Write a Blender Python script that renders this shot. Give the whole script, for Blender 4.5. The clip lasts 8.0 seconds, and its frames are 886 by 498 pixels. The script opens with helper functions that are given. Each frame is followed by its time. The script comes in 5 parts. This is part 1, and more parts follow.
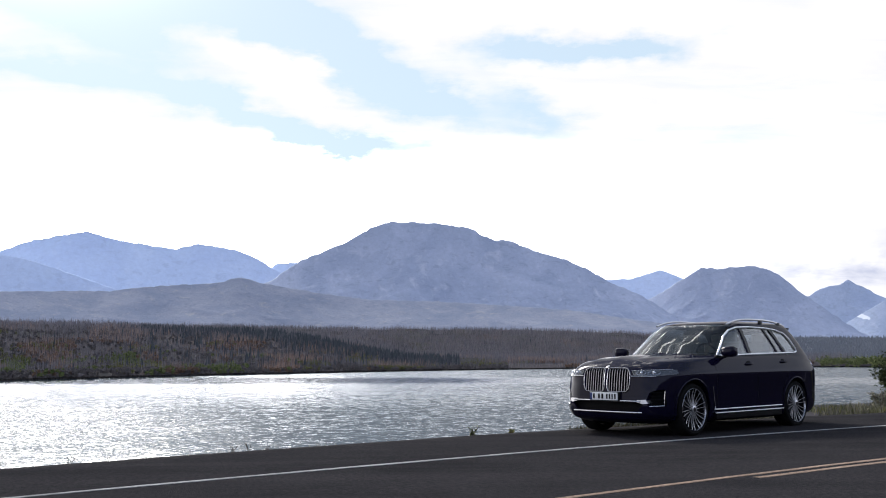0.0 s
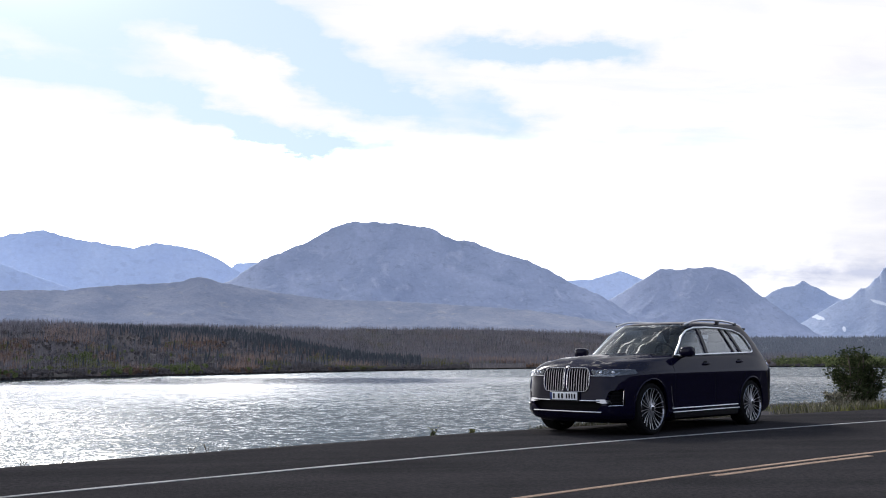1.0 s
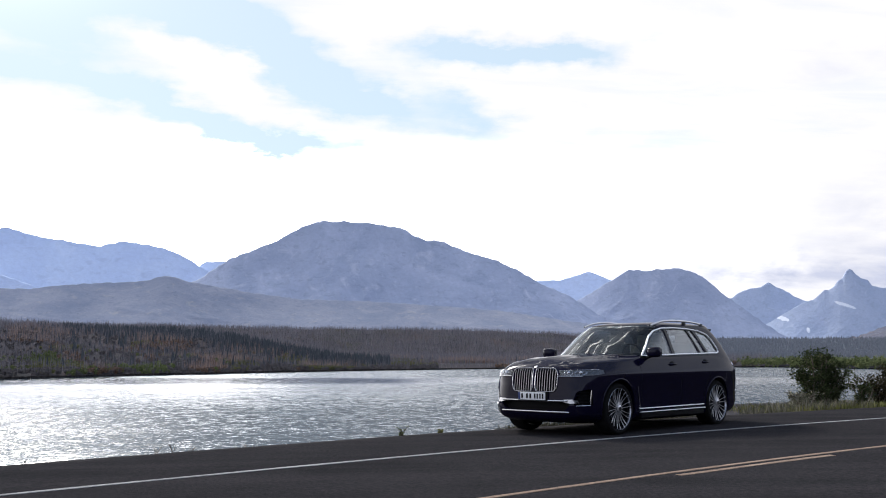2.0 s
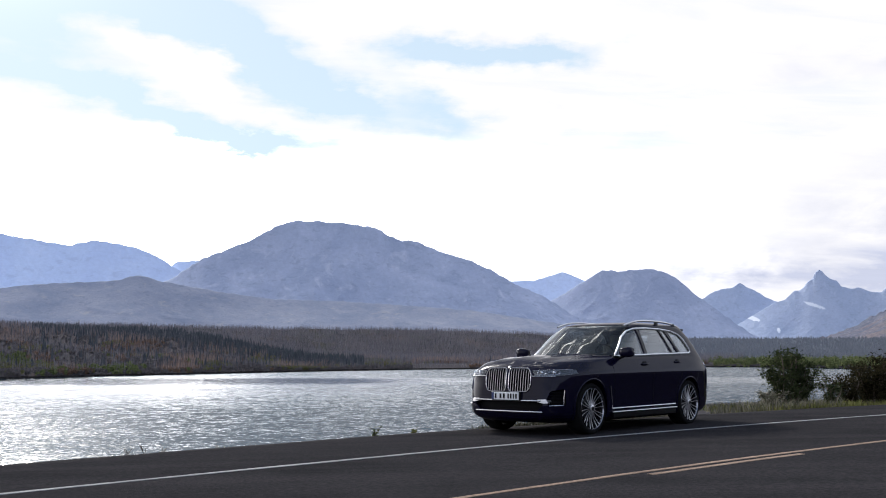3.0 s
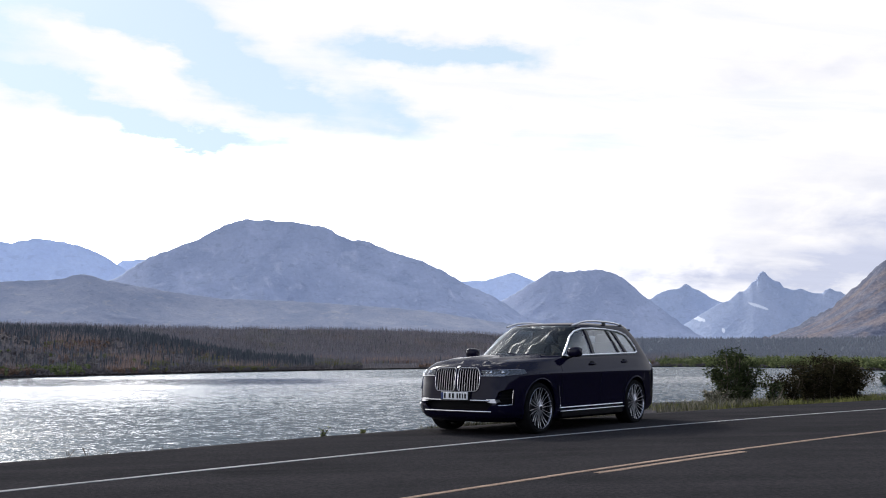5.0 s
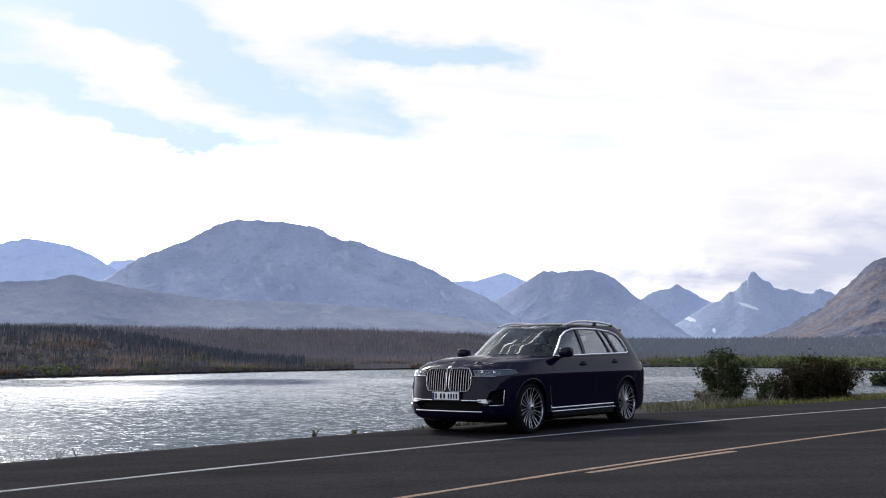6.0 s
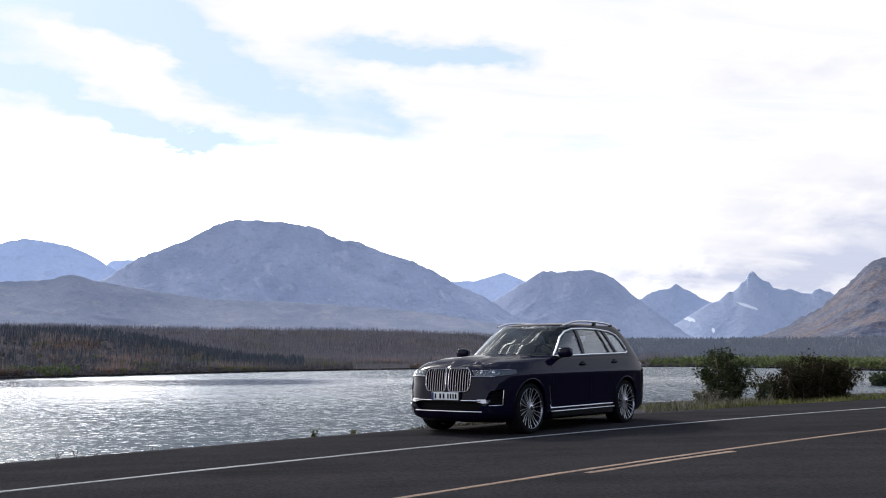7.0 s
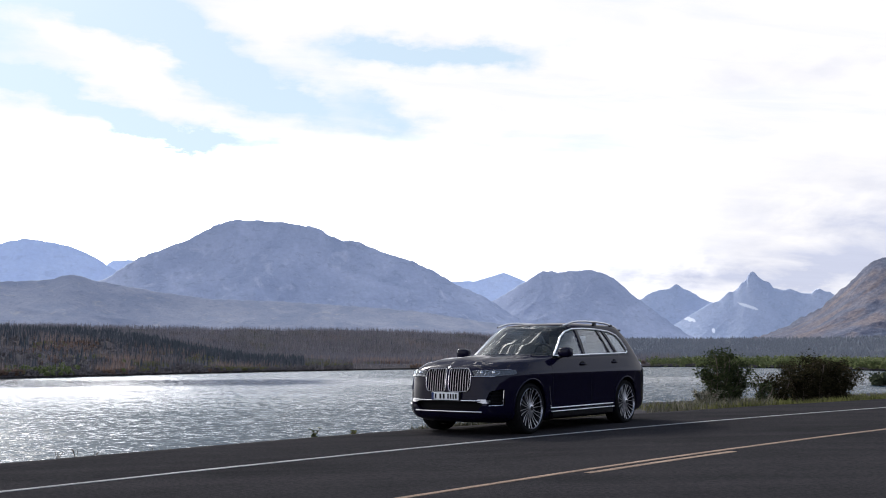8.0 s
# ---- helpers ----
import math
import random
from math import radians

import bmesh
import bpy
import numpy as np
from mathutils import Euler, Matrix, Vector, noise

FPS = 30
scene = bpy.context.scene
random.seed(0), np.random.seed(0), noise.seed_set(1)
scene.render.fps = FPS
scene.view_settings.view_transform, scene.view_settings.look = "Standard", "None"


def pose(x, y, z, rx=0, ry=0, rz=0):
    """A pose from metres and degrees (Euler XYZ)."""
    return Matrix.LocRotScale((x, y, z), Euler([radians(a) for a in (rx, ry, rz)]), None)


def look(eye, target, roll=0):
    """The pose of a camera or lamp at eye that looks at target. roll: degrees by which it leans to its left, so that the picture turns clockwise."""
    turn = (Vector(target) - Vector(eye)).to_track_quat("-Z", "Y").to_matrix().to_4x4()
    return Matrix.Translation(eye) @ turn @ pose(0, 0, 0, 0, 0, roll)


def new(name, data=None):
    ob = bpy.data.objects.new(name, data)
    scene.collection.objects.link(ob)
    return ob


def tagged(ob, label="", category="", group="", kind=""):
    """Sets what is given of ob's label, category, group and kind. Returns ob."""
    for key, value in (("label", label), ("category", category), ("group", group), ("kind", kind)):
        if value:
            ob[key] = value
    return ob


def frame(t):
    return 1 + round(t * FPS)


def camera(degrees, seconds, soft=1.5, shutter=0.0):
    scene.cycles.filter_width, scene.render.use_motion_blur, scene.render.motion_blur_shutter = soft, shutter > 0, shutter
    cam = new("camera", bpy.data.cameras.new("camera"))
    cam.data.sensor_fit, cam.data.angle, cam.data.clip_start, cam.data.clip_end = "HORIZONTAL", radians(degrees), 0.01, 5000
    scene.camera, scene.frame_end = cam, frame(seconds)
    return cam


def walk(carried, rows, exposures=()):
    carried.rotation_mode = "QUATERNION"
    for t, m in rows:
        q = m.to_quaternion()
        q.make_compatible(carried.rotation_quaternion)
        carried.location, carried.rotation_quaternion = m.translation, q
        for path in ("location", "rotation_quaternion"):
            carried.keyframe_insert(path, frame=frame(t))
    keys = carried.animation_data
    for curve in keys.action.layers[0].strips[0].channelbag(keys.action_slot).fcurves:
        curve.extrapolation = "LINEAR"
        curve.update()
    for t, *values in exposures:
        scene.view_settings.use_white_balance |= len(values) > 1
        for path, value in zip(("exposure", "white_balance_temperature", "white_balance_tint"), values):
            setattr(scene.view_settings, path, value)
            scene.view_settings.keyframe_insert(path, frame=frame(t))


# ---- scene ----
# ---------------------------------------------------------------- camera
cam = camera(51.7, 8.0, soft=1.0)
EYE, NODAL = 1.31, 0.2
# seconds, yaw, pitch, roll of a head on a tripod that pans to the right; the lens sits a hand's width before the axis
PAN = [
    (0.0, 0.0, 6.2, 0.0), (0.5, -1.361, 6.205, 0.03), (1.0, -2.402, 6.205, 0.02), (1.5, -3.398, 6.205, -0.05),
    (3.0, -5.926, 6.218, -0.07), (3.5, -6.685, 6.218, -0.05), (4.0, -7.503, 6.218, -0.08), (4.5, -8.401, 6.222, -0.04),
    (5.0, -9.029, 6.22, -0.04), (6.5, -9.609, 6.24, 0.03), (7.0, -9.606, 6.24, 0.03), (7.5, -9.592, 6.248, 0.02), (8.0, -9.597, 6.244, 0.02),
]
walk(cam, [(t, pose(-NODAL * math.sin(radians(a)), NODAL * (math.cos(radians(a)) - 1), EYE, 90 + p, r, a)) for t, a, p, r in PAN])

# ---------------------------------------------------------------- world and sun
SUN_AZ, SUN_EL = -26.0, 35.0      # degrees to the right of the first view (minus: left), and above the horizon


def way(az, el):
    a, e = radians(az), radians(el)
    return Vector((math.sin(a) * math.cos(e), math.cos(a) * math.cos(e), math.sin(e)))


class Nodes:
    """A small builder for node trees."""

    def __init__(self, tree):
        self.tree = tree
        tree.nodes.clear()

    def add(self, kind, **values):
        n = self.tree.nodes.new(kind)
        for key, v in values.items():
            if key == "props":
                for prop, pv in v.items():
                    setattr(n, prop, pv)
        return n

    def link(self, a, b):
        self.tree.links.new(a, b)

    def put(self, socket, v):
        if isinstance(v, (int, float)):
            socket.default_value = v
        elif isinstance(v, (tuple, list, Vector)):
            socket.default_value = tuple(v) if len(v) == len(socket.default_value) else (*v, 1.0)
        else:
            self.link(v, socket)

    def math(self, op, a, b=0.0, c=0.0, clamp=False):
        n = self.tree.nodes.new("ShaderNodeMath")
        n.operation, n.use_clamp = op, clamp
        for s, v in zip(n.inputs, (a, b, c)):
            self.put(s, v)
        return n.outputs[0]

    def vmath(self, op, a, b=(0, 0, 0)):
        n = self.tree.nodes.new("ShaderNodeVectorMath")
        n.operation = op
        self.put(n.inputs[0], a)
        self.put(n.inputs[1], b)
        return n.outputs["Value"] if op in ("DOT_PRODUCT", "LENGTH") else n.outputs["Vector"]

    def mapping(self, v, scale=(1, 1, 1), loc=(0, 0, 0), rot=(0, 0, 0)):
        n = self.tree.nodes.new("ShaderNodeMapping")
        self.put(n.inputs["Vector"], v)
        n.inputs["Scale"].default_value, n.inputs["Location"].default_value = scale, loc
        n.inputs["Rotation"].default_value = rot
        return n.outputs[0]

    def noise(self, v, scale, detail=4.0, rough=0.55, distort=0.0):
        n = self.tree.nodes.new("ShaderNodeTexNoise")
        self.put(n.inputs["Vector"], v)
        for key, value in (("Scale", scale), ("Detail", detail), ("Roughness", rough), ("Distortion", distort)):
            n.inputs[key].default_value = value
        return n.outputs["Fac"]

    def ramp(self, fac, stops):
        n = self.tree.nodes.new("ShaderNodeValToRGB")
        self.put(n.inputs["Fac"], fac)
        while len(n.color_ramp.elements) < len(stops):
            n.color_ramp.elements.new(0.5)
        for e, (p, c) in zip(n.color_ramp.elements, stops):
            e.position, e.color = p, (c, c, c, 1) if isinstance(c, (int, float)) else (*c, 1)
        return n.outputs["Color"]

    def mix(self, fac, a, b, mode="MIX"):
        n = self.tree.nodes.new("ShaderNodeMix")
        n.data_type, n.blend_type = "RGBA", mode
        self.put(n.inputs["Factor"], fac)
        self.put(n.inputs["A"], a)
        self.put(n.inputs["B"], b)
        return n.outputs["Result"]

    def bump(self, height, strength, distance, normal=None):
        n = self.tree.nodes.new("ShaderNodeBump")
        self.put(n.inputs["Height"], height)
        n.inputs["Strength"].default_value, n.inputs["Distance"].default_value = strength, distance
        if normal is not None:
            self.link(normal, n.inputs["Normal"])
        return n.outputs[0]


def make_world():
    world = bpy.data.worlds.new("sky")
    scene.world = world
    world.use_nodes = True
    t = Nodes(world.node_tree)
    d = t.tree.nodes.new("ShaderNodeTexCoord").outputs["Generated"]
    sky = t.tree.nodes.new("ShaderNodeTexSky")
    sky.sky_type, sky.sun_disc = "NISHITA", False
    sky.sun_elevation, sky.sun_rotation = radians(SUN_EL), radians(SUN_AZ)
    sky.altitude, sky.air_density, sky.dust_density = 1400, 1.0, 1.5
    blue = t.vmath("SCALE", sky.outputs[0])
    blue.node.inputs["Scale"].default_value = 0.13
    xyz = t.tree.nodes.new("ShaderNodeSeparateXYZ")
    t.link(d, xyz.inputs[0])
    az = t.math("MULTIPLY", t.math("ARCTAN2", xyz.outputs[0], xyz.outputs[1]), 57.3)
    el = t.math("MULTIPLY", t.math("ARCSINE", xyz.outputs[2]), 57.3)
    # a layer of cloud on a plane overhead, drawn out along the wind
    up = t.math("ADD", t.math("MAXIMUM", xyz.outputs[2], 0.0), 0.10)
    flat = t.tree.nodes.new("ShaderNodeCombineXYZ")
    t.link(t.math("DIVIDE", xyz.outputs[0], up), flat.inputs[0])
    t.link(t.math("DIVIDE", xyz.outputs[1], up), flat.inputs[1])
    broad = t.noise(t.mapping(flat.outputs[0], (0.55, 1.3, 1), (3.1, 0.4, 0), (0, 0, -0.5)), 1.0, 6, 0.52, 0.35)
    fine = t.noise(t.mapping(flat.outputs[0], (1.2, 3.4, 1), (0.7, 5.2, 0), (0, 0, -0.35)), 1.6, 7, 0.6, 0.6)
    cover = t.math("ADD", t.math("MULTIPLY", broad, 0.75), t.math("MULTIPLY", fine, 0.45))

    def hole(a0, e0, wa, we, tilt, depth):
        c, s = math.cos(radians(tilt)), math.sin(radians(tilt))
        da, de = t.math("SUBTRACT", az, a0), t.math("SUBTRACT", el, e0)
        u = t.math("DIVIDE", t.math("ADD", t.math("MULTIPLY", da, c), t.math("MULTIPLY", de, s)), wa)
        v = t.math("DIVIDE", t.math("SUBTRACT", t.math("MULTIPLY", de, c), t.math("MULTIPLY", da, s)), we)
        g = t.math("EXPONENT", t.math("MULTIPLY", t.math("ADD", t.math("MULTIPLY", u, u), t.math("MULTIPLY", v, v)), -1.0))
        return t.math("MULTIPLY", g, depth)

    # ragged edges
    rag = t.tree.nodes.new("ShaderNodeTexNoise")
    t.link(t.mapping(flat.outputs[0], (0.8, 1.8, 1), rot=(0, 0, -0.4)), rag.inputs["Vector"])
    rag.inputs["Scale"].default_value, rag.inputs["Detail"].default_value, rag.inputs["Roughness"].default_value = 1.2, 7, 0.62
    rags = t.tree.nodes.new("ShaderNodeSeparateColor")
    t.link(rag.outputs["Color"], rags.inputs[0])
    # smaller tatters along the cloud edges
    plain = t.tree.nodes.new("ShaderNodeCombineXYZ")
    t.link(t.math("MULTIPLY", az, 0.16), plain.inputs[0])
    t.link(t.math("MULTIPLY", el, 0.34), plain.inputs[1])
    tat = t.tree.nodes.new("ShaderNodeTexNoise")
    t.link(plain.outputs[0], tat.inputs["Vector"])
    tat.inputs["Scale"].default_value, tat.inputs["Detail"].default_value, tat.inputs["Roughness"].default_value = 1.0, 8, 0.60
    tats = t.tree.nodes.new("ShaderNodeSeparateColor")
    t.link(tat.outputs["Color"], tats.inputs[0])
    az0, el0 = az, el
    az = t.math("ADD", az, t.math("MULTIPLY_ADD", tats.outputs[0], 9.0, -4.5))
    el = t.math("ADD", el, t.math("MULTIPLY_ADD", tats.outputs[1], 4.2, -2.1))
    az = t.math("ADD", az, t.math("MULTIPLY_ADD", rags.outputs[0], 3.0, -1.5))
    el = t.math("ADD", el, t.math("MULTIPLY_ADD", rags.outputs[1], 1.6, -0.8))
    gaps = None
    # where blue shows through: bearing, height, half length, half width, tilt, depth
    for h in ((-23.0, 15.6, 7.5, 1.0, -5, 0.75), (-12.5, 14.3, 6.5, 0.8, -12, 0.75), (-6.0, 12.9, 6.5, 0.75, -5, 0.62), (-12.0, 20.3, 5.5, 1.6, -14, 0.80),
              (-5.5, 17.6, 5.0, 1.9, -24, 0.80), (-0.5, 15.2, 5.0, 1.2, -8, 0.70), (5.6, 18.2, 4.0, 0.95, 2, 0.85), (12.0, 18.4, 4.5, 0.75, 5, 0.75),
              (6.0, 14.4, 3.0, 1.1, -30, 0.45), (16.0, 12.6, 8.0, 0.8, 0, 0.22), (-24.5, 21.0, 7.0, 1.8, -6, 0.50), (-27.0, 12.2, 4.0, 0.5, -10, 0.30),
              (-3.0, 10.0, 6.0, 0.5, -4, 0.15), (17.0, 9.2, 5.0, 0.5, 0, 0.18), (-11.0, 17.3, 5.5, 1.0, -15, -0.60), (-19.5, 18.6, 5.5, 2.0, -6, 0.75), (-40.0, 26.0, 12.0, 4.0, -10, 0.45), (40.0, 28.0, 16.0, 5.0, 8, 0.40)):
        g = hole(*h)
        gaps = g if gaps is None else t.math("ADD", gaps, g)
    side = t.ramp(t.math("MULTIPLY_ADD", t.vmath("DOT_PRODUCT", d, way(SUN_AZ, SUN_EL)), 0.5, 0.5), ((0.46, 0.0), (0.72, 1.0)))
    veil = t.math("MULTIPLY", t.math("SUBTRACT", 1.0, t.math("DIVIDE", t.math("SUBTRACT", el0, 10.0), 5.0), clamp=True), 0.16)
    cover = t.math("ADD", t.math("SUBTRACT", cover, gaps), t.math("ADD", veil, t.math("MULTIPLY_ADD", side, 0.22, -0.22)))
    fac = t.ramp(cover, ((0.06, 0.0), (0.58, 1.0)))
    # grey undersides far off, over the mountains to the right
    puff = t.tree.nodes.new("ShaderNodeCombineXYZ")
    t.link(t.math("MULTIPLY", az0, 0.22), puff.inputs[0])
    t.link(t.math("MULTIPLY", el0, 0.55), puff.inputs[1])
    low = t.math("ADD", t.math("ADD", t.math("ADD", hole(35.0, 7.2, 8.0, 2.6, 4, 1.0), hole(29.0, 4.4, 9.0, 1.2, 0, 1.5)), hole(28.5, 16.0, 2.4, 1.2, 0, 0.42)), hole(34.5, 16.3, 2.6, 0.6, 14, 0.35))
    grain = t.ramp(t.noise(puff.outputs[0], 0.8, 6, 0.55, 0.3), ((0.32, 0.0), (0.62, 1.0)))
    grey = t.math("MULTIPLY", low, grain, clamp=True)
    # thin cloud is brightest round the sun
    near = t.math("MAXIMUM", t.vmath("DOT_PRODUCT", d, way(SUN_AZ, SUN_EL)), 0.0)
    glare = t.math("MULTIPLY", t.math("POWER", near, 150.0), 36.0)
    white = t.mix(grey, t.mix(side, (0.92, 1.00, 1.22), (1.06, 1.05, 1.08)), (0.66, 0.70, 0.87))
    lit = t.vmath("SCALE", white)
    # the low cloud under the sun is far brighter than white
    lower = t.math("SUBTRACT", 1.0, t.math("DIVIDE", t.math("SUBTRACT", el0, 7.5), 6.0), clamp=True)
    toward = t.math("DIVIDE", t.math("ADD", az0, 80.0), 30.0, clamp=True)
    under = t.math("MULTIPLY", toward, t.math("MULTIPLY", t.math("POWER", t.math("DIVIDE", t.math("SUBTRACT", 29.0, az0), 41.0, clamp=True), 1.8), t.math("SUBTRACT", 1.0, grey)))
    t.link(t.math("ADD", t.math("ADD", t.math("MULTIPLY_ADD", side, -0.20, 1.10), t.math("MULTIPLY", fine, 0.14)), t.math("MULTIPLY", t.math("MULTIPLY", lower, under), t.math("MULTIPLY", side, 6.2))), lit.node.inputs["Scale"])
    pale = t.mix(0.75, blue, t.mix(side, (0.30, 0.42, 0.66), (0.74, 0.90, 1.02)))
    # torn cloud high up by the sun
    torn = t.ramp(t.noise(t.mapping(flat.outputs[0], (1.0, 2.2, 1), (1.9, 0.6, 0), (0, 0, 0.5)), 5.5, 6, 0.6, 0.8), ((0.56, 0.0), (0.63, 1.0)))
    # the sky deepens overhead, between the torn clouds
    high = t.math("DIVIDE", t.math("SUBTRACT", el0, 25.0), 12.0, clamp=True)
    open_sky = t.math("MULTIPLY", high, t.math("SUBTRACT", 1.0, torn))
    col = t.mix(t.math("MULTIPLY", open_sky, 0.85), t.mix(fac, pale, lit), (0.20, 0.30, 0.50))
    halo = t.vmath("SCALE", (1.0, 0.97, 0.92))
    ragged = t.math("MULTIPLY", t.ramp(fine, ((0.44, 0.0), (0.60, 1.0))), t.math("DIVIDE", t.math("SUBTRACT", el0, 27.0), 6.0, clamp=True))
    bright = t.math("MULTIPLY", t.math("MULTIPLY", t.math("POWER", near, 24.0), 1.2), ragged)
    broad_glow = t.math("MULTIPLY", t.math("MULTIPLY", t.math("POWER", near, 8.0), t.math("MULTIPLY_ADD", torn, 17.0, 0.2)), t.math("DIVIDE", t.math("SUBTRACT", el0, 28.0), 10.0, clamp=True))
    t.link(t.math("ADD", t.math("ADD", glare, bright), broad_glow), halo.node.inputs["Scale"])
    col = t.vmath("ADD", col, halo)
    # below the horizon
    ground = t.ramp(t.math("MULTIPLY_ADD", xyz.outputs[2], 20.0, 1.0), ((0.0, 0.0), (1.0, 1.0)))
    col = t.mix(ground, (0.16, 0.17, 0.17), col)
    bg = t.tree.nodes.new("ShaderNodeBackground")
    t.link(col, bg.inputs["Color"])
    bg.inputs["Strength"].default_value = 1.0
    t.link(bg.outputs[0], t.tree.nodes.new("ShaderNodeOutputWorld").inputs[0])
    sun = new("sun", bpy.data.lights.new("sun", "SUN"))
    sun.data.energy, sun.data.angle, sun.data.color = 1.8, radians(8), (1.0, 0.95, 0.88)
    sun.matrix_world = look((0, 0, 0), -way(SUN_AZ, SUN_EL))
    sun.location = (-40, 60, 80)


make_world()


# ---------------------------------------------------------------- materials
def material(name, base, rough=0.6, metal=0.0, paint=None, **extra):
    """A Principled material; paint(t, coords) may return a colour, a roughness and a normal."""
    m = bpy.data.materials.new(name)
    m.use_nodes = True
    t = Nodes(m.node_tree)
    b = t.tree.nodes.new("ShaderNodeBsdfPrincipled")
    b.inputs["Base Color"].default_value = (*base, 1)
    b.inputs["Roughness"].default_value, b.inputs["Metallic"].default_value = rough, metal
    for key, v in extra.items():
        b.inputs[key.replace("_", " ")].default_value = v
    if paint:
        coords = t.tree.nodes.new("ShaderNodeTexCoord").outputs["Object"]
        colour, roughness, normal = paint(t, coords)
        for key, v in (("Base Color", colour), ("Roughness", roughness), ("Normal", normal)):
            if v is not None:
                t.link(v, b.inputs[key])
    t.link(b.outputs[0], t.tree.nodes.new("ShaderNodeOutputMaterial").inputs[0])
    return m


def asphalt_paint(t, c):
    stones = t.tree.nodes.new("ShaderNodeTexVoronoi")
    t.link(c, stones.inputs["Vector"])
    stones.inputs["Scale"].default_value = 60
    blot = t.ramp(t.noise(c, 0.55, 6, 0.65, 0.4), ((0.34, 0.0), (0.66, 1.0)))
    wear = t.ramp(t.noise(t.mapping(c, (0.10, 1.4, 1), rot=(0, 0, radians(-34.3))), 0.9, 5, 0.6), ((0.40, 0.0), (0.64, 1.0)))
    grain = t.noise(c, 24, 5, 0.75)
    col = t.mix(blot, (0.0280, 0.0268, 0.0288), (0.0415, 0.0395, 0.0418))
    col = t.mix(t.math("MULTIPLY", wear, 0.55), col, (0.056, 0.0525, 0.055))
    col = t.mix(t.ramp(grain, ((0.34, 0.75), (0.62, 0.0))), col, (0.016, 0.016, 0.018))
    col = t.mix(t.ramp(stones.outputs["Distance"], ((0.0, 0.45), (0.28, 0.0))), col, (0.11, 0.105, 0.105))
    return col, t.ramp(grain, ((0.3, 0.75), (0.7, 0.95))), t.bump(t.math("ADD", grain, stones.outputs["Distance"]), 0.6, 0.008)


def line_paint(bright, dull):
    def paint(t, c):
        worn = t.ramp(t.math("ADD", t.math("MULTIPLY", t.noise(c, 14, 5, 0.7), 0.6), t.math("MULTIPLY", t.noise(c, 1.3, 3), 0.4)), ((0.40, 1.0), (0.62, 0.0)))
        return t.mix(t.math("MULTIPLY", worn, 0.75), bright, dull), None, t.bump(t.noise(c, 60, 2), 0.3, 0.004)
    return paint


def ground_paint(t, c):
    near = t.noise(c, 1.4, 6, 0.65)
    far = t.noise(c, 0.014, 6, 0.6, 0.5)
    mid = t.noise(c, 0.05, 5, 0.65)
    spread = t.noise(t.mapping(c, (1.0, 0.45, 1), (40, 17, 0)), 0.018, 6, 0.65, 0.6)
    green = t.noise(t.mapping(c, (1.0, 0.5, 1), (310, 90, 0)), 0.02, 5, 0.6, 0.5)
    col = t.mix(t.ramp(far, ((0.38, 0.0), (0.60, 1.0))), (0.060, 0.058, 0.067), (0.080, 0.074, 0.080))
    col = t.mix(t.ramp(spread, ((0.50, 0.0), (0.62, 0.7))), col, (0.096, 0.076, 0.070))
    col = t.mix(t.ramp(green, ((0.54, 0.0), (0.66, 0.5))), col, (0.066, 0.070, 0.052))
    col = t.mix(t.ramp(mid, ((0.50, 0.0), (0.72, 0.55))), col, (0.028, 0.027, 0.030))
    col = t.mix(t.ramp(near, ((0.45, 0.0), (0.7, 0.35))), col, (0.085, 0.075, 0.062))
    return col, None, t.bump(near, 0.6, 0.05)


def rock_paint(low, high, scree, scale=0.004):
    """Slopes of forest and rock, with gullies, ledges and pale scree."""
    def paint(t, c):
        big = t.noise(c, scale, 8, 0.62, 0.6)
        gully = t.noise(t.mapping(c, (1.0, 1.0, 0.6)), scale * 4.5, 7, 0.65, 0.8)
        fine = t.noise(c, scale * 16, 5, 0.7)
        col = t.mix(t.ramp(big, ((0.36, 0.0), (0.62, 1.0))), low, high)
        col = t.mix(t.ramp(gully, ((0.56, 0.0), (0.72, 0.75))), col, scree)
        col = t.mix(t.ramp(fine, ((0.40, 0.22), (0.60, 0.0))), col, tuple(0.72 * v for v in low))
        crag = t.noise(t.mapping(c, (1.0, 1.0, 1.7), (71, 13, 5)), scale * 6, 6, 0.66, 0.5)
        col = t.mix(t.ramp(crag, ((0.55, 0.0), (0.64, 0.5))), col, tuple(0.80 * v for v in low))
        streak = t.noise(t.mapping(c, (1.0, 1.0, 0.35), (9, 31, 2)), scale * 22, 5, 0.7, 0.6)
        col = t.mix(t.ramp(streak, ((0.62, 0.0), (0.70, 0.4))), col, scree)
        return col, None, t.bump(t.math("ADD", t.math("MULTIPLY", gully, 1.0), t.math("MULTIPLY", fine, 0.45)), 0.16, 22.0)
    return paint


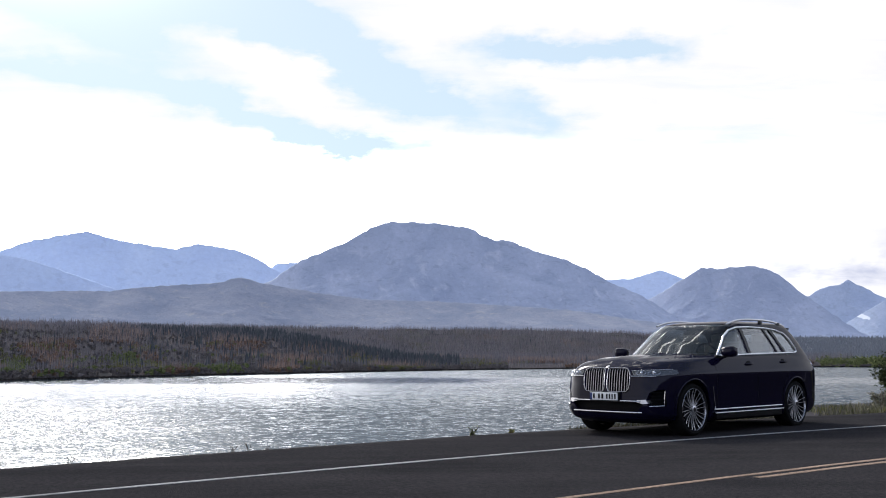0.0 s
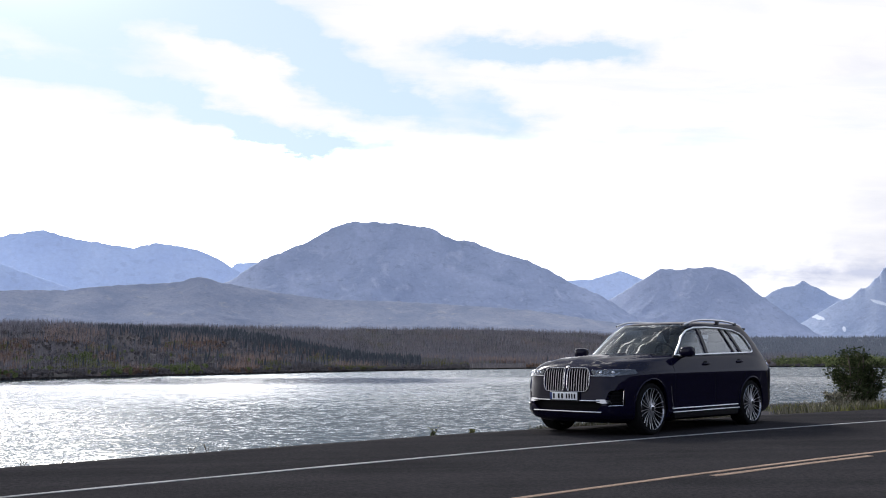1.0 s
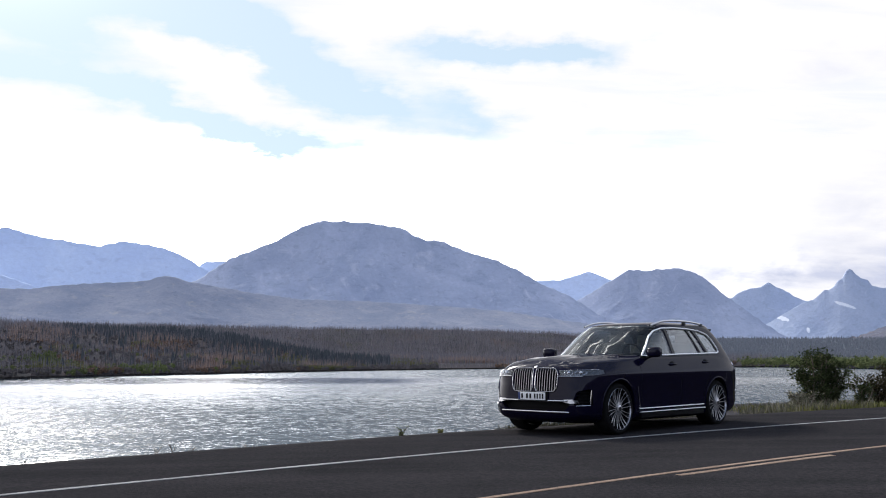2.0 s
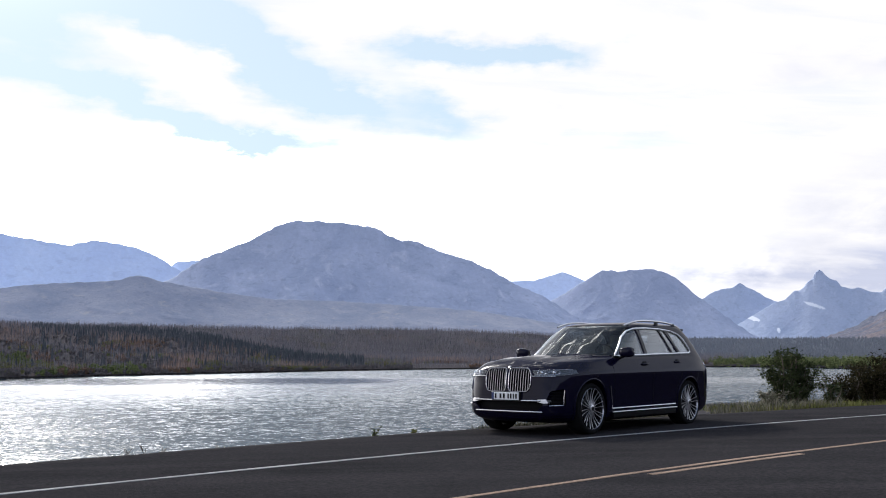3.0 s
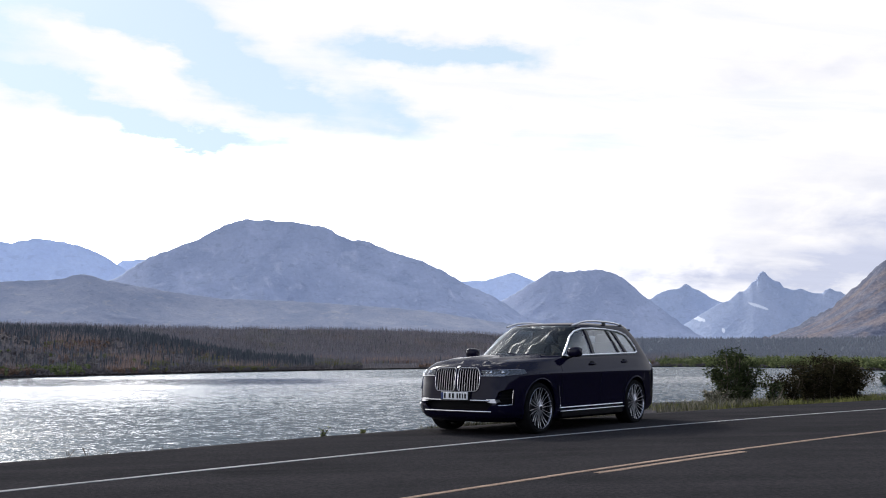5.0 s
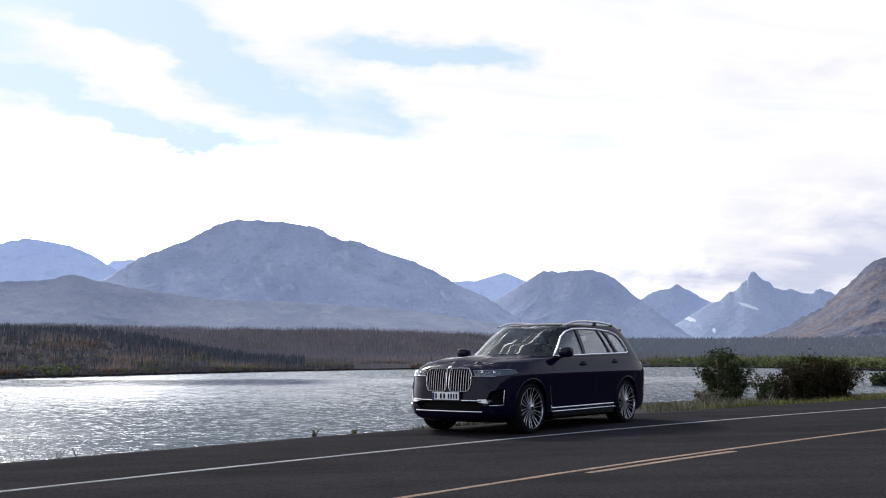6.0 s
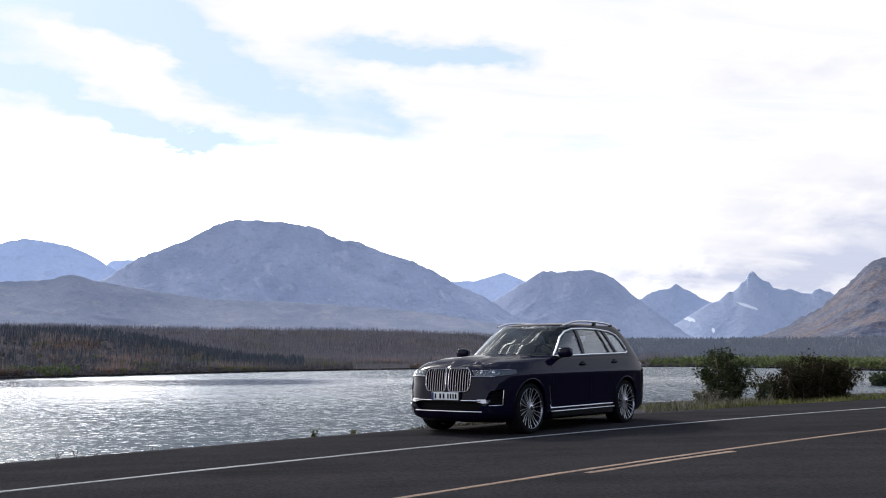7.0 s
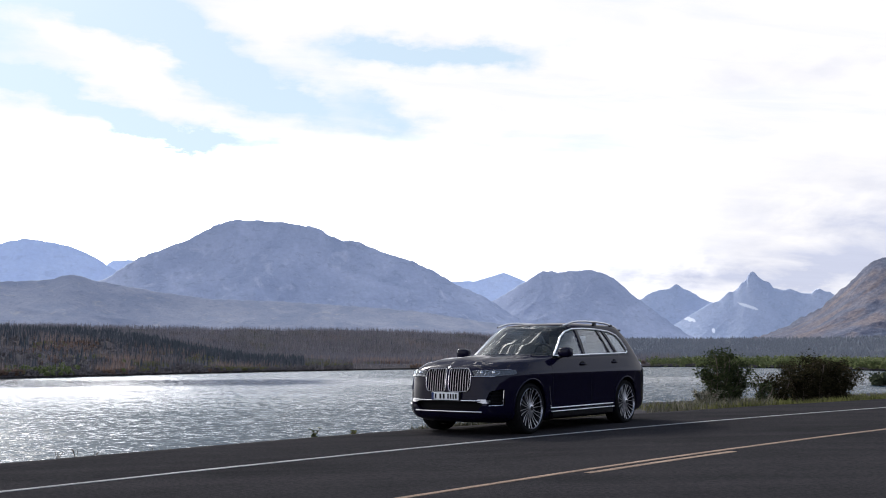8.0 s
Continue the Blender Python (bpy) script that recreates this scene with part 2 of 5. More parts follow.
def scree_paint(t, c):
    """Blue-grey crags crossed by rust-coloured scree that runs down the ridge."""
    v = t.mapping(t.mapping(c, rot=(0, 0, radians(34))), rot=(0, radians(40), 0))
    run = t.noise(t.mapping(v, (0.22, 0.6, 1.0), (130, 40, 77)), 0.016, 7, 0.62, 0.7)
    crag = t.noise(t.mapping(v, (0.5, 1.0, 1.0), (15, 8, 3)), 0.030, 7, 0.68, 0.6)
    fine = t.noise(c, 0.11, 5, 0.7)
    col = t.mix(t.ramp(crag, ((0.38, 0.0), (0.60, 1.0))), (0.125, 0.138, 0.185), (0.205, 0.210, 0.255))
    col = t.mix(t.ramp(run, ((0.47, 0.0), (0.58, 0.9))), col, (0.240, 0.203, 0.202))
    col = t.mix(t.ramp(run, ((0.36, 0.7), (0.44, 0.0))), col, (0.150, 0.170, 0.225))
    col = t.mix(t.ramp(fine, ((0.40, 0.55), (0.58, 0.0))), col, (0.092, 0.098, 0.135))
    col = t.mix(t.ramp(fine, ((0.62, 0.0), (0.70, 0.5))), col, (0.36, 0.335, 0.34))
    return col, None, t.bump(t.math("ADD", crag, t.math("MULTIPLY", fine, 0.5)), 0.35, 22.0)


def water_paint(t, c):
    """Ripples as slopes at three sizes, stronger where a gust passes."""
    gust = t.noise(t.mapping(c, (0.12, 1.0, 1), rot=(0, 0, -0.10)), 0.013, 4, 0.6, 0.4)
    # wind lanes lie across the lake: calmer by the road, ruffled further out, a smooth lane, then ruffled to the far shore
    across = t.tree.nodes.new("ShaderNodeSeparateXYZ")
    t.link(c, across.inputs[0])
    lane = t.math("DIVIDE", t.math("ADD", across.outputs[1], t.math("MULTIPLY_ADD", gust, 150.0, -75.0)), 600.0)
    power = t.ramp(lane, ((0.20, 0.27), (0.34, 0.27), (0.43, 0.26), (0.54, 0.22), (0.60, 0.16), (0.68, 0.16), (0.76, 0.20)))
    east = t.math("DIVIDE", t.math("SUBTRACT", across.outputs[0], 8.0), 70.0, clamp=True)
    power = t.math("MULTIPLY", power, t.math("MULTIPLY_ADD", east, 1.3, 1.0))
    power = t.math("MULTIPLY", power, t.math("MULTIPLY_ADD", t.noise(t.mapping(c, (0.25, 1.0, 1)), 0.06, 4, 0.6), 0.9, 0.5))
    total = None
    for scale, stretch, turn, steep in ((0.32, (0.6, 1.0, 1), 0.15, 0.30), (1.2, (0.5, 1.0, 1), 0.1, 1.10), (3.6, (0.7, 0.9, 1), -0.1, 1.10)):
        n = t.tree.nodes.new("ShaderNodeTexNoise")
        t.link(t.mapping(c, stretch, rot=(0, 0, turn)), n.inputs["Vector"])
        n.inputs["Scale"].default_value, n.inputs["Detail"].default_value, n.inputs["Roughness"].default_value = scale, 3.0, 0.6
        v = t.vmath("SCALE", t.vmath("SUBTRACT", n.outputs["Color"], (0.5, 0.5, 0.5)))
        v.node.inputs["Scale"].default_value = steep
        total = v if total is None else t.vmath("ADD", total, v)
    slope = t.vmath("SCALE", t.vmath("MULTIPLY", total, (2.0, 1.9, 0.0)))
    t.link(power, slope.node.inputs["Scale"])
    # short steep wave faces by the near bank, a long flat swell beyond
    lean = t.tree.nodes.new("ShaderNodeCombineXYZ")
    t.put(lean.inputs[0], -0.02)
    t.link(t.math("MULTIPLY_ADD", east, -0.11, t.math("MULTIPLY", t.ramp(lane, ((0.20, 0.155), (0.35, 0.150), (0.45, 0.085), (0.54, 0.080), (0.60, 0.004), (0.67, 0.004), (0.75, 0.090))), -1.0)), lean.inputs[1])
    lean.inputs[2].default_value = 1.0
    normal = t.vmath("NORMALIZE", t.vmath("ADD", slope, lean.outputs[0]))
    col = t.mix(gust, (0.014, 0.034, 0.054), (0.024, 0.050, 0.074))
    return col, t.ramp(gust, ((0.3, 0.05), (0.7, 0.12))), normal


def leaf_paint(a, b, scale=6.0):
    def paint(t, c):
        info = t.tree.nodes.new("ShaderNodeNewGeometry")
        return t.mix(info.outputs["Random Per Island"], a, b), None, None
    return paint


ASPHALT = material("asphalt", (0.05, 0.05, 0.05), 0.85, paint=asphalt_paint, Specular_IOR_Level=0.0)
WHITE_LINE = material("white road paint", (0.6, 0.6, 0.6), 0.7, paint=line_paint((0.40, 0.40, 0.40), (0.16, 0.16, 0.16)), Specular_IOR_Level=0.0)
YELLOW_LINE = material("yellow road paint", (0.6, 0.35, 0.1), 0.7, paint=line_paint((0.37, 0.272, 0.208), (0.17, 0.125, 0.10)), Specular_IOR_Level=0.0)
GROUND = material("dry grass and earth", (0.15, 0.13, 0.09), 0.95, paint=ground_paint, Specular_IOR_Level=0.0)
WATER = material("lake water", (0.02, 0.035, 0.04), 0.16, paint=water_paint, IOR=1.33, Specular_IOR_Level=0.24)
# distance haze is put into the next two rock colours as paler, bluer tones
ROCK = material("mountain rock with blue haze tint", (0.2, 0.22, 0.3), 1.0, paint=rock_paint((0.360, 0.405, 0.530), (0.490, 0.530, 0.655), (0.62, 0.64, 0.72)), Specular_IOR_Level=0.0)
ROCK_FAR = material("far rock paled by haze tint", (0.3, 0.34, 0.45), 1.0, paint=rock_paint((0.56, 0.65, 0.86), (0.62, 0.71, 0.90), (0.68, 0.75, 0.92), 0.003), Specular_IOR_Level=0.0)
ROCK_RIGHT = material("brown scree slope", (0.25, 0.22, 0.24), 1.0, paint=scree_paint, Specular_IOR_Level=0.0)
# far rock, foothills and far wood also hold haze in their base colours
ROCK_PALE = material("far rock with grey-blue haze tint", (0.36, 0.42, 0.56), 1.0, paint=rock_paint((0.41, 0.475, 0.62), (0.48, 0.54, 0.68), (0.57, 0.62, 0.74), 0.006), Specular_IOR_Level=0.0)
FOOTHILL = material("burnt foothill forest with haze tint", (0.2, 0.2, 0.22), 1.0, paint=rock_paint((0.235, 0.265, 0.345), (0.315, 0.332, 0.400), (0.41, 0.400, 0.41), 0.010), Specular_IOR_Level=0.0)
FAR_WOOD = material("dense far wood with haze tint", (0.1, 0.11, 0.14), 1.0, paint=rock_paint((0.105, 0.120, 0.145), (0.150, 0.162, 0.182), (0.200, 0.200, 0.205), 0.05), Specular_IOR_Level=0.0)
SNOW = material("old snow", (0.85, 0.88, 0.95), 0.8, paint=lambda t, c: (t.mix(t.noise(c, 0.05, 4), (0.75, 0.8, 0.9), (0.9, 0.92, 0.96)), None, None))
# trunk and conifer tones are lifted and blued to carry some distance haze
DEAD_WOOD = material("dead grey trunks", (0.12, 0.1, 0.1), 0.95, paint=leaf_paint((0.150, 0.146, 0.164), (0.265, 0.240, 0.248)), Specular_IOR_Level=0.0)
CONIFER = material("dark conifers", (0.03, 0.04, 0.03), 0.95, paint=leaf_paint((0.062, 0.070, 0.080), (0.098, 0.106, 0.112)), Specular_IOR_Level=0.0)
GREEN_TREE = material("bright shore trees", (0.1, 0.13, 0.04), 0.9, paint=leaf_paint((0.085, 0.108, 0.042), (0.190, 0.205, 0.095)), Specular_IOR_Level=0.0)
LEAF_DARK = material("dark shrub leaves", (0.05, 0.06, 0.03), 0.7, paint=leaf_paint((0.022, 0.030, 0.014), (0.070, 0.080, 0.034)), Specular_IOR_Level=0.0)
LEAF_RED = material("brownish shrub leaves", (0.06, 0.04, 0.03), 0.75, paint=leaf_paint((0.014, 0.015, 0.008), (0.050, 0.040, 0.020)), Specular_IOR_Level=0.0)
TWIG = material("grey brown twigs", (0.12, 0.09, 0.07), 0.9)
GRASS = material("dry roadside grass", (0.2, 0.19, 0.09), 0.85, paint=leaf_paint((0.060, 0.075, 0.022), (0.22, 0.205, 0.085)), Specular_IOR_Level=0.0)
WEED = material("pale seeding weeds", (0.3, 0.27, 0.2), 0.9, paint=leaf_paint((0.07, 0.075, 0.04), (0.27, 0.245, 0.19)), Specular_IOR_Level=0.0)
GRAVEL = material("pale gravel", (0.3, 0.28, 0.26), 0.95, paint=leaf_paint((0.14, 0.13, 0.12), (0.42, 0.39, 0.36)), Specular_IOR_Level=0.0)


# ---------------------------------------------------------------- mesh helpers
def mesh_object(name, verts, faces, mat, smooth=True, parent=None):
    me = bpy.data.meshes.new(name)
    me.from_pydata([tuple(v) for v in verts], [], [tuple(f) for f in faces])
    me.update()
    me.materials.append(mat)
    if smooth:
        me.shade_smooth()
    ob = new(name, me)
    if parent:
        ob.parent = parent
    return ob


def grid_faces(rows, cols, wrap=False):
    out = []
    for i in range(rows - 1):
        for j in range(cols - (0 if wrap else 1)):
            k = (j + 1) % cols
            out.append((i * cols + j, i * cols + k, (i + 1) * cols + k, (i + 1) * cols + j))
    return out


def smoothstep(a, b, x):
    u = np.clip((np.asarray(x, float) - a) / (b - a), 0, 1)
    return u * u * (3 - 2 * u)


# ---------------------------------------------------------------- the road's line
ROAD_TURN = radians(34.3)
U = np.array([math.cos(ROAD_TURN), math.sin(ROAD_TURN)])      # along the road
N = np.array([-math.sin(ROAD_TURN), math.cos(ROAD_TURN)])     # across it, towards the lake
LANE, SHOULDER = 3.15, 2.62


def white_line(s):
    """How far across the edge line lies at s metres along; the road bends gently."""
    d = np.abs(np.asarray(s, float) - 8.0)
    return 8.95 - np.where(d < 26, 0.0045 * d * d, 0.0045 * 26 * (2 * d - 26))


def road_xy(s, m):
    return U * s + N * (white_line(s) + m)


def fall(m, s=0.0):
    """The crowned surface: two per cent to either side of the centre line, and a slight drop along the road."""
    return -0.02 * (np.abs(np.asarray(m, float) + LANE) - LANE - 1.38) - 0.0025 * np.clip(np.asarray(s, float) - 9.0, 0, 40)


WATER_Z = -12.0


def shore_range(b):
    return np.interp(b, (-60, -26, -10, 7.6, 24, 30, 36, 60), (330, 415, 489, 605, 716, 680, 610, 500))


def ground_height(x, y):
    s, n = x * U[0] + y * U[1], x * N[0] + y * N[1]
    m = n - white_line(s)
    z = fall(np.clip(m, -9.0, 3.0), s) - 0.07
    brink = 3.4 + 4.0 * smoothstep(13, 20, s)
    z = z - 0.10 * smoothstep(2.6, 3.6, m) - 0.55 * np.clip(m - brink, 0, 40)
    z = np.maximum(z, -15.0)
    # unseen rise behind the camera, added to darken what the car reflects
    z = z + 0.34 * np.clip(-m - 10.5, 0, 110)
    b, r = np.degrees(np.arctan2(x, y)), np.hypot(x, y)
    out = r - shore_range(b)
    left = np.interp(b, (-40, -20, -15, -10, -6, -2, 3), (21, 19, 15, 13, 5, -7, -10))
    hill = -15 + 4.5 * smoothstep(-7, 7, out) + (left + 11) * smoothstep(10, 430, out)
    plateau = np.interp(b, (-40, -12, 8, 15, 20, 40), (30, 30, 29, 18, -6, -8))
    hill = np.maximum(hill, hill + (plateau - hill) * smoothstep(520, 900, out))
    far = smoothstep(-30, -5, out) * (np.abs(b) < 75)
    return z * (1 - far) + hill * far


def knoll(x, y, z):
    """Small rises of the land beyond the lake."""
    if z <= WATER_Z - 1:
        return 0.0
    return 5.0 * (noise.fractal(Vector((x / 90, y / 90, 0)), 1.0, 2.0, 4) - 0.1) * min(1.0, (z - WATER_Z + 1) / 8)


def build_ground():
    bear = np.radians(np.concatenate([np.arange(-180, -42, 6.0), np.arange(-42, 50, 0.4), np.arange(50, 180, 6.0)]))
    ring = np.concatenate([[0.003, 0.4], np.geomspace(1.0, 9, 30), np.geomspace(9.15, 40, 100), np.geomspace(42, 380, 40), np.geomspace(390, 1500, 90), np.geomspace(1550, 4900, 14)])
    R, B = np.meshgrid(ring, bear, indexing="ij")
    x, y = R * np.sin(B), R * np.cos(B)
    z = ground_height(x, y)
    for i in range(len(ring)):
        if ring[i] > 380:
            for j in range(23, len(bear) - 22):
                z[i, j] += knoll(x[i, j], y[i, j], z[i, j])
    verts = np.stack([x, y, z], -1).reshape(-1, 3)
    ob = mesh_object("ground", verts, [f[::-1] for f in grid_faces(len(ring), len(bear), True)], GROUND)
    tagged(ob, "dry grassy bank and burnt hills round a lake", "ground", kind="structure")
    return x, y, z


build_ground()


def build_road():
    ss = np.concatenate([np.linspace(-90, -20, 20), np.linspace(-18, 45, 127), np.linspace(48, 130, 22)])
    mm = np.concatenate([np.linspace(-2 * LANE - 1.2, SHOULDER - 0.03, 34)])
    edge = [0.07 * noise.noise(Vector((s * 0.9, 3.3, 0))) + 0.03 * noise.noise(Vector((s * 4.0, 8.3, 0))) for s in ss]
    rows = []
    for s, e in zip(ss, edge):
        row = []
        for k, m in enumerate(mm):
            mk = m + (e if k == len(mm) - 1 else 0)
            p = road_xy(s, mk)
            row.append((p[0], p[1], float(fall(mk, s))))
        p = road_xy(s, mm[-1] + e + 0.05)
        row.append((p[0], p[1], float(fall(SHOULDER, s)) - 0.12))
        p = road_xy(s, mm[0] - 0.05)
        rows.append([(p[0], p[1], float(fall(mm[0], s)) - 0.12)] + row)
    verts = [v for row in rows for v in row]
    ob = mesh_object("road", verts, [f[::-1] for f in grid_faces(len(rows), len(rows[0]))], ASPHALT)
    tagged(ob, "dark worn asphalt road with a paved shoulder", "road", kind="structure")


build_road()


def build_line(label, mat, s0, s1, m, width, name="road_line"):
    ss = np.linspace(s0, s1, max(8, int((s1 - s0) / 0.5)))
    verts = []
    for i, s in enumerate(ss):
        for k, w in enumerate((-0.5, -0.5, 0.5, 0.5)):
            wob = 0.012 * noise.noise(Vector((s * 1.7, m + w * 9, 2.0)))
            mk = m + w * width + wob
            p = road_xy(s, mk)
            verts.append((p[0], p[1], float(fall(mk, s)) + (-0.004 if k in (0, 3) else 0.005)))
    ob = mesh_object(name, verts, [f[::-1] for f in grid_faces(len(ss), 4)], mat, smooth=False)
    return tagged(ob, label, "road marking", kind="structure")


build_line("worn white edge line on the asphalt", WHITE_LINE, -80, 120, 0.0, 0.095)
build_line("worn yellow centre line on the asphalt", YELLOW_LINE, -80, 120, -LANE, 0.07)
for k in range(-3, 5):
    build_line("short yellow dash beside the centre line", YELLOW_LINE, 7.45 + 12.2 * k, 10.3 + 12.2 * k, -LANE - 0.16, 0.07)
build_line("worn white edge line on the asphalt", WHITE_LINE, -80, 120, -2 * LANE, 0.11)


def build_water():
    """The lake: a sheet that drifts with its ripples."""
    bear = np.radians(np.arange(-75, 76, 1.5))
    ring = np.geomspace(14, 1100, 60)
    R, B = np.meshgrid(ring, bear, indexing="ij")
    verts = np.stack([R * np.sin(B), R * np.cos(B), np.zeros_like(R)], -1).reshape(-1, 3)
    ob = mesh_object("water", verts, [f[::-1] for f in grid_faces(len(ring), len(bear))], WATER)
    ob.location = (0, 0, WATER_Z)
    return tagged(ob, "choppy grey lake water glittering in the low sun", "water", kind="structure")


lake = build_water()


# ---------------------------------------------------------------- mountains
def mountain(name, label, mat, reach, depth, crest, rough=1.0, seed=0.0, foot=-6.0, cols=300, snow=()):
    """A range seen end on: crest gives (bearing, elevation) in degrees at the distance reach; its slopes run forward by depth."""
    b = np.linspace(crest[0][0], crest[-1][0], cols)
    e = np.interp(b, [c[0] for c in crest], [c[1] for c in crest])
    e = np.convolve(np.pad(e, 2, "edge"), np.ones(3) / 3, "same")[2:-2]
    wide = max(3, int(1.6 / (b[1] - b[0]))) | 1
    soft = np.convolve(np.pad(e, wide // 2, "edge"), np.ones(wide) / wide, "valid")
    steps = np.concatenate([np.linspace(0, 1, 90), np.linspace(1.06, 1.8, 8)])
    verts = []
    for v in steps:
        blend = min(1.0, v) ** 10
        for bj, ej, sj in zip(b, e, soft):
            a = radians(bj)
            top = EYE + math.tan(radians(sj + (ej - sj) * blend)) * reach
            jag = noise.fractal(Vector((bj * 2.3, seed, 1.7)), 1.0, 2.1, 5)
            top += rough * reach * 0.0015 * jag * min(1.0, v) ** 40
            rv = reach - depth * (1 - min(v, 1))
            ridge = noise.ridged_multi_fractal(Vector((rv * math.sin(a) / 420 + seed, rv * math.cos(a) / 420, seed + 0.9 * v)), 0.85, 2.1, 7, 1.0, 2.0) - 1.1
            if v <= 1:
                r = reach - depth * (1 - v)
                up = 0.35 * v + 0.65 * v ** 1.7
                z = foot + (top - foot) * up
                bulge = math.sin(math.pi * min(1, v)) * (1.0 - 0.35 * v)
                z += rough * (top - foot) * 0.030 * ridge * bulge
                r -= rough * depth * 0.05 * ridge * bulge
            else:
                r = reach + depth * (v - 1)
                z = foot + (top - foot) * (1 - ((v - 1) / 0.8) ** 1.2)
            verts.append((r * math.sin(a), r * math.cos(a), z))
    ob = mesh_object(name, verts, [f[::-1] for f in grid_faces(len(steps), cols)], mat)
    if snow:
        ob.data.materials.append(SNOW)
        for f in ob.data.polygons:
            x, y, z = f.center
            fb, fe = math.degrees(math.atan2(x, y)), math.degrees(math.atan2(z - EYE, math.hypot(x, y)))
            wob = 0.5 * noise.noise(Vector((fb * 6, fe * 9, seed)))
            if any(((fb - sb) / wb) ** 2 + ((fe - se + 0.35 * (fb - sb)) / we) ** 2 < 1 + wob for sb, se, wb, we in snow):
                f.material_index = 1
    return tagged(ob, label, "mountain", kind="structure")


MAIN = [(-12.02, 3.61), (-10.67, 4.14), (-9.0, 5.35), (-7.58, 5.97), (-6.18, 6.55), (-4.42, 7.56), (-3.36, 7.89), (-1.57, 7.86), (0.21, 7.72), (1.64, 7.54),
        (3.07, 6.76), (4.31, 6.68), (5.54, 6.1), (7.64, 5.48), (9.2, 4.76), (10.39, 4.04), (12.08, 3.33), (14.07, 2.0), (15.21, 1.24)]
LEFT = [(-40.0, 3.0), (-32.7, 4.36), (-29.3, 4.76), (-26.0, 5.45), (-24.27, 6.17), (-21.41, 6.8), (-19.51, 6.31), (-16.43, 5.95), (-15.12, 6.3), (-12.76, 6.01), (-11.38, 5.42), (-9.1, 3.88)]
LEFT_SPUR = [(-40.0, 4.6), (-34.0, 5.47), (-28.8, 5.47), (-26.0, 5.3), (-24.2, 4.98), (-22.4, 4.39), (-19.9, 3.53), (-17.5, 2.4)]
GAP = [(-12.4, 3.6), (-10.35, 5.19), (-8.96, 5.25), (-6.6, 4.4)]
FAR_PEAK = [(8.4, 3.6), (10.17, 4.22), (11.59, 4.21), (13.36, 4.77), (14.77, 4.2), (16.52, 3.38), (18.5, 2.4)]
MESA = [(10.5, 2.2), (13.0, 3.1), (14.59, 4.09), (15.83, 4.83), (16.71, 4.75), (18.63, 4.9), (19.83, 4.53), (20.41, 4.14), (21.08, 3.51), (22.84, 2.11), (24.47, 0.9), (25.5, 0.3)]
RIGHT_FAR = [(19.0, 1.6), (21.62, 2.91), (22.14, 3.24), (22.49, 3.47), (23.17, 3.6), (23.47, 3.66), (23.63, 3.77), (23.93, 3.91), (24.11, 3.86), (24.31, 3.69), (24.75, 3.43), (25.3, 3.1), (25.74, 2.86), (26.29, 2.72), (27.5, 1.3)]
SPIRE = [(22.5, 0.9), (24.2, 1.7), (25.78, 2.68), (26.4, 2.85), (26.68, 3.12), (26.97, 3.39), (27.22, 3.43), (27.42, 3.54), (27.71, 3.9), (27.98, 4.06), (28.07, 4.28), (28.21, 4.49), (28.34, 4.55), (28.51, 4.48), (28.64, 4.27), (28.91, 4.01), (29.27, 3.89), (29.47, 3.59), (30.0, 3.47), (30.27, 3.48), (30.52, 3.43), (30.94, 3.27), (31.56, 3.21), (31.73, 3.38), (31.98, 3.49), (32.22, 3.35), (32.59, 3.27), (33.08, 2.78), (36.5, 1.0)]
RIGHT = [(27.0, 0.1), (28.18, 0.55), (30.08, 1.34), (31.96, 2.33), (33.52, 3.66), (34.51, 4.69), (34.91, 5.03), (35.58, 5.13), (37.65, 5.82), (40.37, 5.82), (46.0, 3.2), (54.0, 0.8)]
FOOT = [(-42.0, 2.6), (-33.85, 2.83), (-25.9, 3.19), (-19.87, 3.37), (-17.98, 3.64), (-13.72, 3.99), (-12.55, 4.36), (-11.01, 3.93), (-7.89, 3.44), (-5.09, 3.04), (0.57, 2.87),
        (7.6, 2.39), (14.38, 1.35), (20.77, 0.68), (26.67, 0.55), (34.5, 0.63), (44.0, 0.8)]
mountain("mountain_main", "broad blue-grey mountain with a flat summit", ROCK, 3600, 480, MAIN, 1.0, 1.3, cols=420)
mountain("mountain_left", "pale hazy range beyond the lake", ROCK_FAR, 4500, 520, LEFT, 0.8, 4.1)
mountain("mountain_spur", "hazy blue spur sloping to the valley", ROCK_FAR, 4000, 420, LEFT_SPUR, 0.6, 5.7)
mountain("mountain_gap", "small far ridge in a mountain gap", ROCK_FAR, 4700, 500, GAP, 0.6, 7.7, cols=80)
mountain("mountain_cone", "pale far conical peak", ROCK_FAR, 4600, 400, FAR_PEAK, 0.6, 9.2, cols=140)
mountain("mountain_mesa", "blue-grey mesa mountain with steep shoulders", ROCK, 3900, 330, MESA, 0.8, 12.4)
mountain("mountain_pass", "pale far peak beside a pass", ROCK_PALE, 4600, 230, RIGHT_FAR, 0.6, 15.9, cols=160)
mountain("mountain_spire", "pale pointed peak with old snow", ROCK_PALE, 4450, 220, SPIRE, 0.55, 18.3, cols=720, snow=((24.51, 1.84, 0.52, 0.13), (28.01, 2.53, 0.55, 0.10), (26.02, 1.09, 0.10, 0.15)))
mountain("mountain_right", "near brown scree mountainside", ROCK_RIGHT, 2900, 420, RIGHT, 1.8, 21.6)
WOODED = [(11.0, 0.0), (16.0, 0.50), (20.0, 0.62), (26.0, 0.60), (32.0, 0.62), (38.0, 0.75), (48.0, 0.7)]
